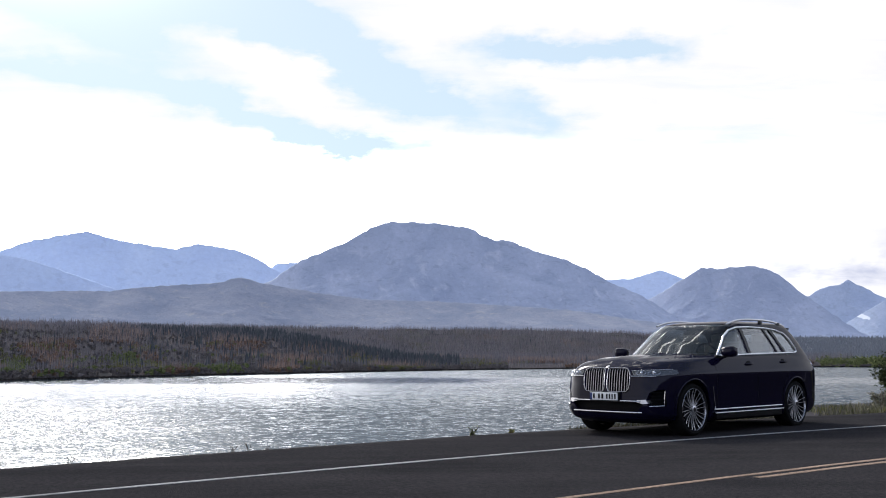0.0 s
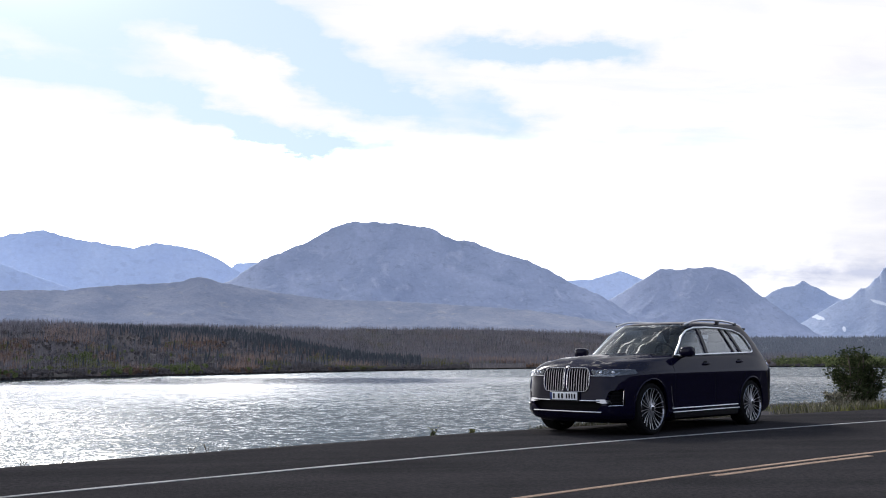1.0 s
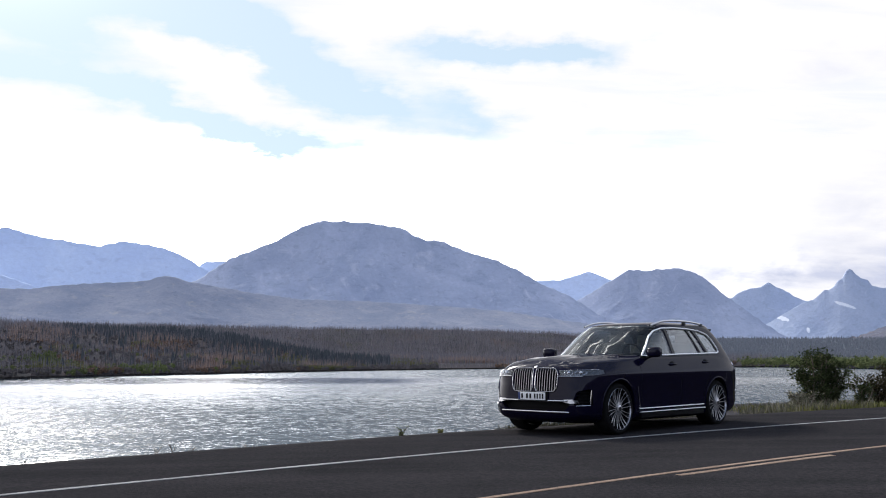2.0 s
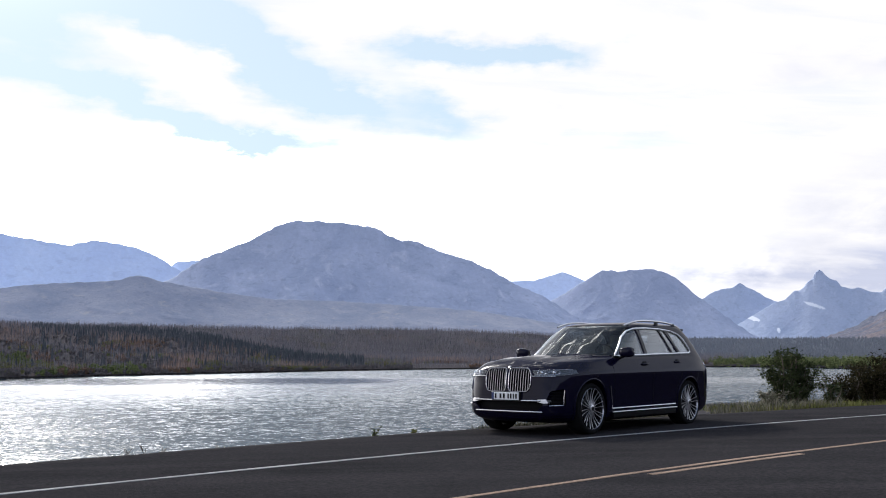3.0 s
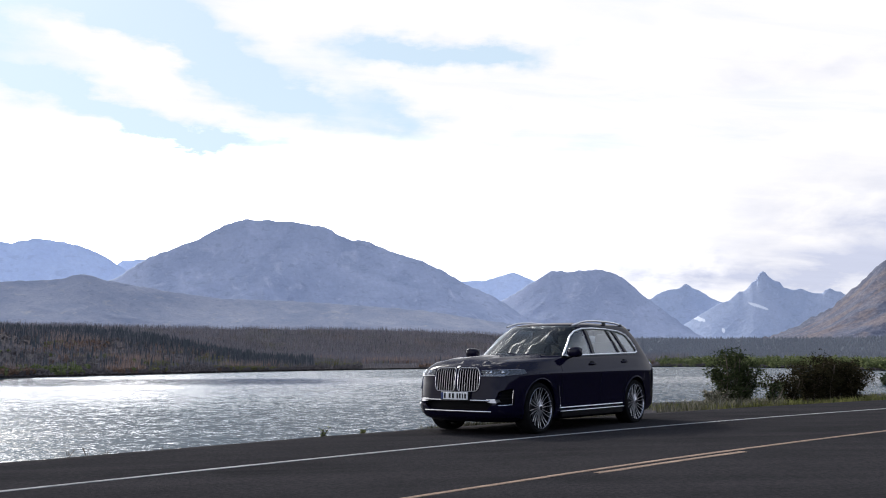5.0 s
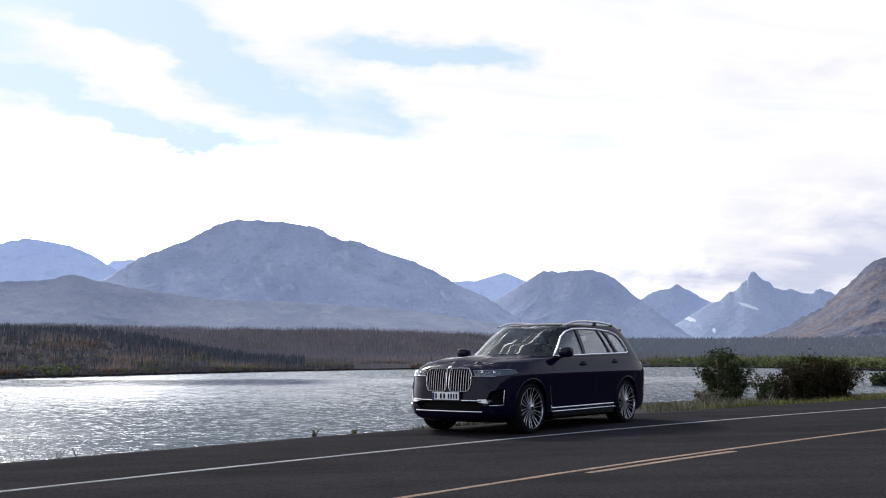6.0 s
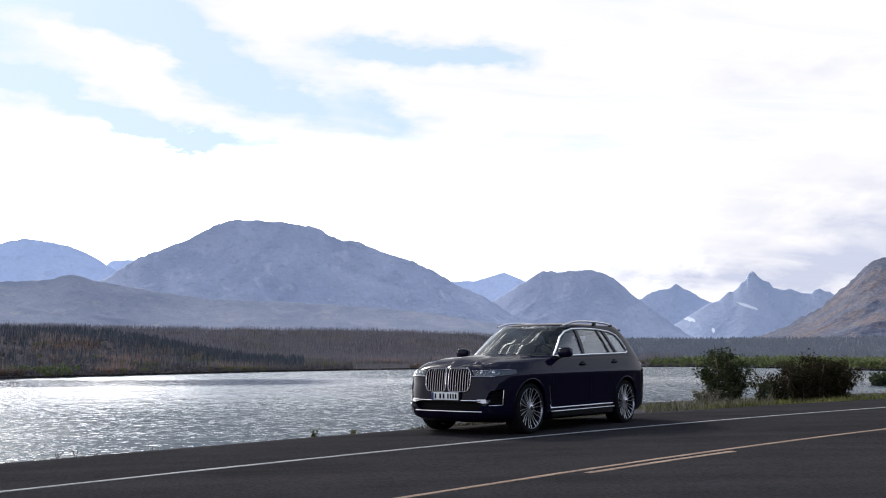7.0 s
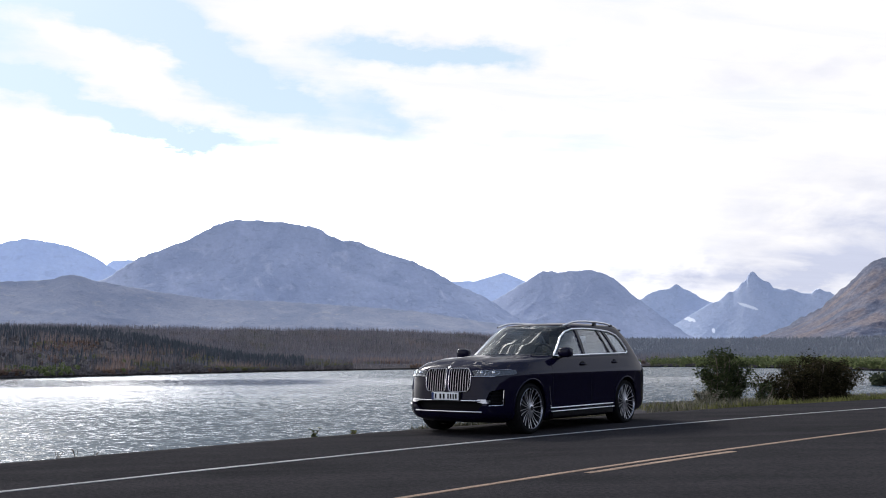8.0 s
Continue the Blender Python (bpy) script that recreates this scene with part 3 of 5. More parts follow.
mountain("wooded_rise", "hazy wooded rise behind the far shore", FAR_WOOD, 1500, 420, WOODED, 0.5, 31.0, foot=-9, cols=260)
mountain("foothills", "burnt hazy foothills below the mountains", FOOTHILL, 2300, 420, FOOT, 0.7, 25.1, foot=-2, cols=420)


# ---------------------------------------------------------------- forests
def spikes(name, label, mat, places, low, high, wide, sides=3):
    """Many thin tapering trunks in one mesh."""
    rng = random.Random(len(places))
    verts, faces = [], []
    for x, y, z in places:
        h, w, a = rng.uniform(low, high), wide * rng.uniform(0.6, 1.4), rng.uniform(0, 6.3)
        lx, ly = rng.gauss(0, 0.03) * h, rng.gauss(0, 0.03) * h
        n = len(verts)
        for k in range(sides):
            verts.append((x + w * math.cos(a + k * math.tau / sides), y + w * math.sin(a + k * math.tau / sides), z - 0.6))
        verts.append((x + lx, y + ly, z + h))
        for k in range(sides):
            faces.append((n + k, n + (k + 1) % sides, n + sides))
    return tagged(mesh_object(name, verts, faces, mat, smooth=False), label, "forest", kind="stuff")


def scatter(count, b0, b1, o0, o1, seed, power=1.4, keep=None):
    """Places on the far land: bearings b0 to b1, o0 to o1 metres beyond the shore."""
    rng, out = random.Random(seed), []
    while len(out) < count:
        b = rng.uniform(b0, b1)
        o = o0 + (o1 - o0) * rng.random() ** power
        if keep and rng.random() > keep(b, o):
            continue
        r = float(shore_range(b)) + o
        x, y = r * math.sin(radians(b)), r * math.cos(radians(b))
        z = float(ground_height(np.array(x), np.array(y)))
        out.append((x, y, z + knoll(x, y, z)))
    return out


def clumpy(b, o):
    return 0.55 + 0.45 * float(smoothstep(-0.25, 0.35, noise.noise(Vector((b * 0.55, o / 120, 4.0)))))


def patchy(b, o):
    return float(smoothstep(0.0, 0.35, noise.noise(Vector((b * 0.28, o / 90, 14.0)))))


spikes("dead_forest", "grey standing trunks of a burnt forest", DEAD_WOOD, scatter(52000, -40, 24, 12, 920, 3, 0.85, clumpy), 3.0, 8.0, 0.13)
spikes("dead_forest", "grey thickset trunks of a burnt forest far up the slope", DEAD_WOOD, scatter(26000, -36, 24, 300, 940, 4, 0.8), 4.0, 8.5, 0.34)
spikes("dead_forest", "pale standing trunks of a burnt forest", material("bleached trunks", (0.2, 0.16, 0.14), 0.95, paint=leaf_paint((0.21, 0.150, 0.125), (0.40, 0.28, 0.225))),
       scatter(9000, -30, 20, 12, 420, 5, 1.3, patchy), 3.0, 6.5, 0.16)
spikes("conifer_forest", "dark band of living conifers on a ridge", CONIFER,
       scatter(2600, -20, 1, 50, 460, 7, 1.0, lambda b, o: math.exp(-((o - np.interp(b, (-20, -10, -4, 1), (410, 350, 190, 80))) / 60) ** 2) * float(smoothstep(-20, -14, b)) + 0.02), 4.5, 8.5, 1.1, 5)
spikes("conifer_forest", "scattered dark conifers on the burnt hills", CONIFER, scatter(420, -40, 24, 30, 900, 9, 0.9, clumpy), 3.0, 7.0, 0.8, 5)


def rise_trees(label, crest, reach, depth, foot, count, b0, b1, low, high, wide, pale, dark, seed, v0=0.05):
    """Trees on the slope of one of the rises."""
    rng, places = random.Random(seed), []
    for _ in range(count):
        b, v = rng.uniform(b0, b1), rng.uniform(v0, 1.0)
        r = reach - depth * (1 - v)
        top = EYE + math.tan(radians(float(np.interp(b, [c[0] for c in crest], [c[1] for c in crest])))) * reach
        places.append((r * math.sin(radians(b)), r * math.cos(radians(b)), foot + (top - foot) * (0.35 * v + 0.65 * v ** 1.7) - 0.5))
    # the haze over these trees is mixed into their own pale, bluish colour
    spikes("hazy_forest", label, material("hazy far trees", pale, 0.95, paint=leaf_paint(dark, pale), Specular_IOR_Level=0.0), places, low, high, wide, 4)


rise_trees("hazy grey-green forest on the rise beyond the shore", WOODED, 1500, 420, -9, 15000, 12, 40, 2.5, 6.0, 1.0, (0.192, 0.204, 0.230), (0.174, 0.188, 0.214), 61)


def leaf_cloud(rng, count, size, inside, centre=(0, 0, 0)):
    """Small bent leaf quads spread through a shape: inside() gives one place."""
    verts, faces = [], []
    for _ in range(count):
        p = Vector(inside(rng)) + Vector(centre)
        d = Vector((rng.gauss(0, 1), rng.gauss(0, 1), rng.gauss(0, 1))).normalized()
        e = d.orthogonal().normalized()
        s = size * rng.uniform(0.6, 1.4)
        n = len(verts)
        verts += [p - d * s, p + e * s * 0.5, p + d * s, p - e * s * 0.5 + d.cross(e) * s * 0.25]
        faces += [(n, n + 1, n + 2), (n, n + 2, n + 3)]
    return verts, faces


def shore_wood(label, places, low, high, mat):
    rng = random.Random(12)
    verts, faces = [], []
    for x, y, z in places:
        h = rng.uniform(low, high)
        w = h * rng.uniform(0.25, 0.42)

        def spot(r):
            u = r.random() ** 0.6
            a, e = r.uniform(0, math.tau), math.acos(r.uniform(-1, 1))
            return (w * u * math.sin(e) * math.cos(a), w * u * math.sin(e) * math.sin(a), h * 0.52 + h * 0.5 * u * math.cos(e))
        v, f = leaf_cloud(rng, 34, 0.85, spot, (x, y, z))
        n = len(verts)
        verts += v
        faces += [tuple(i + n for i in q) for q in f]
    tagged(mesh_object("shore_trees", verts, faces, mat, smooth=False), label, "trees", kind="stuff")


shore_wood("bright green low trees along the far shore", scatter(1700, 20, 44, -2, 130, 11, 1.0, lambda b, o: float(smoothstep(18, 26, b)) * (1 if o < 20 + 8 * max(0, b - 22) else 0.0)), 3.0, 7.5, GREEN_TREE)
shore_wood("young green shrubs on the burnt shore", scatter(900, -40, -8, 2, 150, 13, 1.4, lambda b, o: float(smoothstep(0.0, 0.4, noise.noise(Vector((b * 0.5, o / 60, 9.0))))) * float(smoothstep(-6, -20, b))), 1.2, 3.2, GREEN_TREE)


shore_wood("grey-brown brush covering the burnt slope", scatter(7500, -36, 4, 1, 420, 18, 1.25), 0.7, 1.9,
           material("grey-brown brush", (0.11, 0.095, 0.085), 0.95, paint=leaf_paint((0.095, 0.090, 0.094), (0.190, 0.168, 0.155)), Specular_IOR_Level=0.0))
RUST_SCRUB = material("rust-brown scrub leaves", (0.2, 0.13, 0.09), 0.95, paint=leaf_paint((0.10, 0.075, 0.062), (0.25, 0.165, 0.115)), Specular_IOR_Level=0.0)
shore_wood("rust-brown low scrub among the burnt trunks", scatter(2600, -32, 22, 3, 260, 15, 1.3, patchy), 0.8, 2.2, RUST_SCRUB)
shore_wood("yellow-green young growth on the burnt slope", scatter(2600, -32, 6, 6, 260, 16, 1.2, lambda b, o: float(smoothstep(0.1, 0.4, noise.noise(Vector((b * 0.3, o / 45, 27.0)))))), 0.7, 1.9,
           material("yellow-green young growth", (0.15, 0.15, 0.06), 0.95, paint=leaf_paint((0.10, 0.105, 0.05), (0.21, 0.20, 0.095)), Specular_IOR_Level=0.0))


def shore_shade():
    """Dark lumps along the far waterline that stand in for an undercut bank's shade."""
    rng, verts, faces = random.Random(19), [], []
    for _ in range(5200):
        b = rng.uniform(-36, 42)
        r = float(shore_range(b)) + rng.uniform(-1.5, 2.2)
        w, d, h, a = rng.uniform(0.4, 1.3), rng.uniform(0.3, 0.6), rng.uniform(0.35, 0.95), rng.uniform(-0.4, 0.4)
        x, y, n = r * math.sin(radians(b)), r * math.cos(radians(b)), len(verts)
        ca, sa = math.cos(a), math.sin(a)
        for u, v, z in ((-1, -1, -0.4), (1, -1, -0.4), (1, 1, -0.4), (-1, 1, -0.4), (-0.7, -0.5, 1), (0.6, -0.6, 0.9), (0.5, 0.6, 1), (-0.6, 0.5, 0.85)):
            u, v = u * w * rng.uniform(0.8, 1.2), v * d
            verts.append((x + u * ca - v * sa, y + u * sa + v * ca, WATER_Z + z * h))
        faces += [(n, n + 1, n + 5, n + 4), (n + 1, n + 2, n + 6, n + 5), (n + 2, n + 3, n + 7, n + 6), (n + 3, n, n + 4, n + 7), (n + 4, n + 5, n + 6, n + 7)]
    mat = material("dark lumps for shore shade", (0.03, 0.03, 0.03), 0.8, paint=leaf_paint((0.014, 0.013, 0.013), (0.050, 0.045, 0.042)), Specular_IOR_Level=0.0)
    tagged(mesh_object("shore_shade", verts, faces, mat, smooth=False), "dark lumps standing in for bank shade along the far waterline", "stones", kind="stuff")


shore_shade()


def spit():
    """A low tongue of land in the lake with dark bushes on it."""
    rng, verts, faces, trees = random.Random(23), [], [], []
    cols, rows = 60, 9
    for i in range(rows):
        v = i / (rows - 1)
        for j in range(cols):
            u = j / (cols - 1)
            b, r = radians(34.3 + 9 * u), 365 + 26 * v + 6 * noise.noise(Vector((u * 6, 2.0, 0)))
            z = WATER_Z - 0.5 + 1.5 * math.sin(math.pi * v) * min(1, u * 6) + 0.25 * noise.noise(Vector((u * 40, v * 6, 5)))
            verts.append((r * math.sin(b), r * math.cos(b), z))
            if 0.2 < v < 0.8 and rng.random() < 0.75 and u > 0.02:
                trees.append((r * math.sin(b), r * math.cos(b), z))
    ob = mesh_object("ground_spit", verts, [f[::-1] for f in grid_faces(rows, cols)], GROUND)
    tagged(ob, "low earthen spit of land in the lake", "ground", kind="structure")
    shore_wood("dark green bushes on a spit in the lake", trees, 2.0, 5.2, material("dark spit bushes", (0.06, 0.07, 0.05), 0.95, paint=leaf_paint((0.035, 0.045, 0.030), (0.085, 0.095, 0.055)), Specular_IOR_Level=0.0))


spit()


# ---------------------------------------------------------------- the verge
def on_verge(s, m):
    p = road_xy(s, m)
    return float(p[0]), float(p[1]), float(ground_height(np.array(p[0]), np.array(p[1])))


def blades(name, label, mat, spots, low, high, width, spread=0.35):
    rng = random.Random(len(spots))
    verts, faces = [], []
    for x, y, z in spots:
        h, a = rng.uniform(low, high), rng.uniform(0, math.tau)
        lx, ly = rng.gauss(0, spread) * h, rng.gauss(0, spread) * h
        cx, cy, w = math.cos(a), math.sin(a), width * rng.uniform(0.6, 1.5)
        n = len(verts)
        verts += [(x - cx * w, y - cy * w, z - 0.03), (x + cx * w, y + cy * w, z - 0.03),
                  (x + lx * 0.4 + cx * w * 0.8, y + ly * 0.4 + cy * w * 0.8, z + h * 0.6), (x + lx * 0.4 - cx * w * 0.8, y + ly * 0.4 - cy * w * 0.8, z + h * 0.6), (x + lx, y + ly, z + h)]
        faces += [(n, n + 1, n + 2, n + 3), (n + 3, n + 2, n + 4)]
    return tagged(mesh_object(name, verts, faces, mat, smooth=False), label, "grass", kind="stuff")


def verge_spots(count, s0, s1, m0, m1, seed, patch=0.0):
    rng, out = random.Random(seed), []
    while len(out) < count:
        s, m = rng.uniform(s0, s1), m0 + (m1 - m0) * rng.random() ** 1.3
        if noise.noise(Vector((s * 0.9, m * 0.9, seed))) < patch - 0.3 * rng.random():
            continue
        out.append(on_verge(s, m))
    return out


blades("verge_grass", "dry yellow-green grass along the road's edge", GRASS, verge_spots(11000, 19.6, 48, 2.62, 6.0, 21, -0.1), 0.05, 0.20, 0.007)
blades("verge_grass", "thin dry grass on the gravel edge", GRASS, verge_spots(500, -14, 19, 2.8, 3.8, 22, 0.15), 0.03, 0.10, 0.004)
blades("verge_weeds", "pale seeding weeds beside the shoulder", WEED, verge_spots(3000, 11.0, 16.5, 2.75, 3.5, 23, 0.0), 0.05, 0.18, 0.010)
blades("verge_weeds", "pale seeding weeds below the shrubs", WEED, verge_spots(1200, 18.8, 22, 2.75, 4.2, 24, 0.0), 0.10, 0.38, 0.007)


blades("verge_grass", "yellow-green grass clumps below the shrubs", material("yellow-green grass", (0.22, 0.22, 0.08), 0.9, paint=leaf_paint((0.105, 0.120, 0.035), (0.30, 0.285, 0.110)), Specular_IOR_Level=0.0),
       verge_spots(2200, 19.4, 30, 2.66, 3.9, 25, 0.26), 0.06, 0.24, 0.007)


def gravel():
    rng = random.Random(31)
    verts, faces = [], []
    for _ in range(5000):
        x, y, z = on_verge(rng.uniform(-14, 30), 2.58 + 0.9 * rng.random() ** 1.5)
        r = rng.uniform(0.010, 0.032)
        n = len(verts)
        for k in range(4):
            a = k * math.pi / 2 + rng.uniform(-0.4, 0.4)
            verts.append((x + r * math.cos(a), y + r * math.sin(a), z + r * rng.uniform(-0.1, 0.3)))
        verts += [(x, y, z + r * rng.uniform(0.5, 0.9)), (x, y, z - r * 0.5)]
        for k in range(4):
            faces += [(n + k, n + (k + 1) % 4, n + 4), (n + (k + 1) % 4, n + k, n + 5)]
    tagged(mesh_object("gravel", verts, faces, GRAVEL, smooth=False), "loose grey gravel along the asphalt edge", "gravel", kind="stuff")


gravel()


def tuft(name, label, s, m, height, stems, mat, seed, leafy=True):
    """One plant: bent stems from a root, with small leaves."""
    rng = random.Random(seed)
    root = new(name)
    x, y, z = on_verge(s, m)
    bm = bmesh.new()
    tips = []
    for _ in range(stems):
        a, lean, h = rng.uniform(0, math.tau), rng.uniform(0.05, 0.55), height * rng.uniform(0.55, 1.0)
        pts = [(0.03 * math.cos(a), 0.03 * math.sin(a), -0.04)] + [(math.cos(a) * lean * h * u ** 1.6, math.sin(a) * lean * h * u ** 1.6, h * u) for u in (0.35, 0.7, 1.0)]
        tube(pts, 0.0045, sides=4, bm=bm)
        tips += pts[1:]
    part("stem", bm, TWIG, root, smooth=0)
    if leafy:
        def spot(r):
            p = r.choice(tips)
            return [c + r.gauss(0, height * 0.07) for c in p]
        v, f = leaf_cloud(rng, stems * 10, 0.022, spot)
        tagged(mesh_object("leaf", v, f, mat, False, root), kind="stuff")
    root.location = (x, y, z)
    return tagged(root, label, "weed", "roadside weeds")


def shrub(name, label, spot, height, wide, mat, seed, limbs=9, leaves=3800, droop=0.0, sparse=0.0):
    """A shrub of many stems that fork, with leaves in uneven clumps round their ends."""
    rng = random.Random(seed)
    root = new(name)
    bm, clumps = bmesh.new(), []
    for i in range(limbs):
        a = rng.uniform(0, math.tau)
        lean = wide * rng.uniform(0.05, 0.42)
        h = height * rng.uniform(0.5, 0.86)
        base = Vector((rng.gauss(0, wide * 0.10), rng.gauss(0, wide * 0.10), -0.08))
        pts = [base + Vector((math.cos(a) * lean * u ** 1.3, math.sin(a) * lean * u ** 1.3, h * u)) + Vector((rng.gauss(0, 0.02), rng.gauss(0, 0.02), 0)) * (u > 0) for u in (0, 0.3, 0.55, 0.8, 1.0)]
        tube(pts, 0.016, sides=5, bm=bm)
        for p in pts[1:]:
            for _ in range(2):
                b, l = rng.uniform(0, math.tau), wide * rng.uniform(0.06, 0.20)
                q = p + Vector((math.cos(b) * l, math.sin(b) * l, l * rng.uniform(0.1, 1.0)))
                tube([p, p.lerp(q, 0.5) + Vector((0, 0, 0.02)), q], 0.006, sides=4, bm=bm)
                clumps.append((q, wide * rng.uniform(0.05, 0.12)))
    part("trunk", bm, TWIG, root, "grey forking stems", smooth=0)
    clumps = [c for c in clumps if rng.random() > sparse]

    def place(r):
        c, w = r.choice(clumps)
        dx, dy, dz = (max(-2.0, min(2.0, r.gauss(0, 1))) * w for _ in range(3))
        return (c.x + dx, c.y + dy, max(0.02, c.z + dz * 0.8))
    v, f = leaf_cloud(rng, leaves, 0.036, place)
    tagged(mesh_object("crown", v, f, mat, False, root), kind="stuff")
    root.location = spot
    return tagged(root, label, "shrub", "roadside shrubs")


# ---------------------------------------------------------------- car materials
def flake_paint(t, c):
    dust = t.noise(c, 2.2, 5, 0.6)
    return t.mix(t.math("MULTIPLY", dust, 0.35), (0.0042, 0.0036, 0.0150), (0.0075, 0.0062, 0.0220)), t.ramp(dust, ((0.3, 0.22), (0.75, 0.34))), None


PAINT = material("dark blue metallic lacquer", (0.006, 0.006, 0.028), 0.28, 0.05, paint=flake_paint, Coat_Weight=0.38, Coat_Roughness=0.015, Specular_IOR_Level=0.0)
CHROME = material("bright chrome", (0.78, 0.78, 0.80), 0.12, 1.0, paint=lambda t, c: (None, t.ramp(t.noise(c, 9, 3), ((0.3, 0.08), (0.7, 0.2))), None))
DULL_CHROME = material("dark chrome", (0.30, 0.30, 0.32), 0.2, 1.0, paint=lambda t, c: (None, t.ramp(t.noise(c, 9, 3), ((0.3, 0.15), (0.7, 0.28))), None))
SATIN = material("satin aluminium trim", (0.93, 0.93, 0.94), 0.33, 0.6, paint=lambda t, c: (None, t.ramp(t.noise(c, 7, 3), ((0.3, 0.30), (0.7, 0.42))), None))
ALLOY = material("polished alloy", (0.72, 0.71, 0.72), 0.28, 0.85, paint=lambda t, c: (t.mix(t.noise(c, 12, 4), (0.56, 0.55, 0.56), (0.74, 0.73, 0.74)), None, None))
RUBBER = material("tyre rubber", (0.012, 0.012, 0.013), 0.8, paint=lambda t, c: (t.mix(t.noise(c, 8, 4), (0.006, 0.006, 0.007), (0.015, 0.015, 0.015)), None, t.bump(t.noise(c, 60, 2), 0.2, 0.003)), Specular_IOR_Level=0.04)
BLACK = material("black trim", (0.008, 0.008, 0.009), 0.35, Specular_IOR_Level=0.25, paint=lambda t, c: (t.mix(t.noise(c, 20, 3), (0.006, 0.006, 0.007), (0.014, 0.014, 0.015)), None, None))
DARK = material("dark cavity plastic", (0.004, 0.004, 0.005), 0.7, Specular_IOR_Level=0.1)
CABIN = material("dark cabin lining", (0.03, 0.03, 0.032), 0.8, paint=lambda t, c: (t.mix(t.noise(c, 10, 3), (0.02, 0.02, 0.022), (0.04, 0.04, 0.042)), None, None))
LEATHER = material("pale leather", (0.40, 0.37, 0.33), 0.55, paint=lambda t, c: (t.mix(t.noise(c, 14, 4), (0.34, 0.315, 0.28), (0.46, 0.43, 0.385)), None, t.bump(t.noise(c, 50, 3), 0.15, 0.004)))
TAIL = material("red lamp plastic", (0.22, 0.015, 0.015), 0.15, Coat_Weight=1.0)
PLATE = material("white number plate", (0.72, 0.72, 0.72), 0.4, paint=lambda t, c: (t.mix(t.noise(c, 25, 3), (0.76, 0.76, 0.77), (0.86, 0.86, 0.86)), None, None))
PLATE_BLUE = material("blue plate band", (0.01, 0.03, 0.14), 0.4)
LAMP_BOWL = material("grey lamp housing", (0.20, 0.21, 0.23), 0.3, 0.55, paint=lambda t, c: (t.mix(t.noise(c, 30, 3), (0.035, 0.037, 0.042), (0.12, 0.125, 0.135)), None, None))
LENS_WHITE = material("lamp reflector", (0.55, 0.57, 0.60), 0.16, 0.9)


def glass(name, tint, gloss=1.0):
    m = bpy.data.materials.new(name)
    m.use_nodes = True
    t = Nodes(m.node_tree)
    clear = t.tree.nodes.new("ShaderNodeBsdfTransparent")
    clear.inputs[0].default_value = (*tint, 1)
    shine = t.tree.nodes.new("ShaderNodeBsdfGlossy")
    shine.inputs["Roughness"].default_value = 0.02
    facing = t.tree.nodes.new("ShaderNodeLayerWeight")
    shine_by = t.math("MULTIPLY_ADD", t.math("POWER", facing.outputs["Facing"], 5.0), 0.9, 0.03)
    mix = t.tree.nodes.new("ShaderNodeMixShader")
    t.link(t.math("MULTIPLY", shine_by, gloss, clamp=True), mix.inputs[0])
    t.link(clear.outputs[0], mix.inputs[1])
    t.link(shine.outputs[0], mix.inputs[2])
    t.link(mix.outputs[0], t.tree.nodes.new("ShaderNodeOutputMaterial").inputs[0])
    return m


WINDSCREEN = glass("windscreen glass", (0.44, 0.48, 0.50), 1.2)
SIDE_GLASS = glass("tinted side glass", (0.84, 0.86, 0.85), 2.6)
LAMP_GLASS = glass("clear lamp cover", (0.9, 0.92, 0.95))


# ---------------------------------------------------------------- car geometry (x ahead of the front axle, y to its left, z up)
BODY = dict(  # level, nose, tail, half width, squareness of the nose
    z=(0.19, 0.24, 0.32, 0.42, 0.55, 0.68, 0.80, 0.92, 0.97, 1.00, 1.025, 1.06, 1.10, 1.14, 1.17, 1.19),
    nose=(0.70, 0.82, 0.872, 0.885, 0.880, 0.868, 0.855, 0.838, 0.828, 0.808, 0.785, 0.725, 0.62, 0.33, -0.13, -0.55),
    tail=(-4.02, -4.12, -4.21, -4.255, -4.265, -4.26, -4.25, -4.22, -4.20, -4.18, -4.17, -4.15, -4.13, -4.11, -4.09, -4.07),
    half=(0.86, 0.925, 0.955, 0.962, 0.966, 0.978, 0.992, 1.006, 0.994, 0.984, 0.975, 0.962, 0.947, 0.931, 0.915, 0.897),
    sq=(6.0, 7.2, 8.6, 9.0, 9.0, 8.6, 7.6, 6.4, 5.8, 5.4, 5.1, 5.0, 5.0, 5.0, 5.0, 5.0), middle=-1.7, bow=0.075)
CANOPY = dict(
    z=(1.10, 1.18, 1.30, 1.40, 1.50, 1.60, 1.69, 1.73, 1.756, 1.776, 1.79, 1.798),
    nose=(-0.42, -0.55, -0.72, -0.86, -1.01, -1.165, -1.31, -1.41, -1.55, -1.78, -2.1, -2.45),
    tail=(-4.09, -4.05, -3.95, -3.86, -3.76, -3.65, -3.53, -3.46, -3.36, -3.20, -3.0, -2.8),
    half=(0.935, 0.912, 0.875, 0.845, 0.812, 0.775, 0.738, 0.706, 0.650, 0.56, 0.43, 0.25),
    sq=(4.8, 4.8, 4.8, 4.8, 4.8, 4.8, 4.6, 4.2, 3.8, 3.4, 3.0, 2.6), middle=-2.6, bow=0.05)


def level(form, z, grow=0.0):
    f = [float(np.interp(z, form["z"], form[k])) for k in ("nose", "tail", "half", "sq")]
    return f[0] + grow, f[1] - grow, f[2] + grow, f[3]


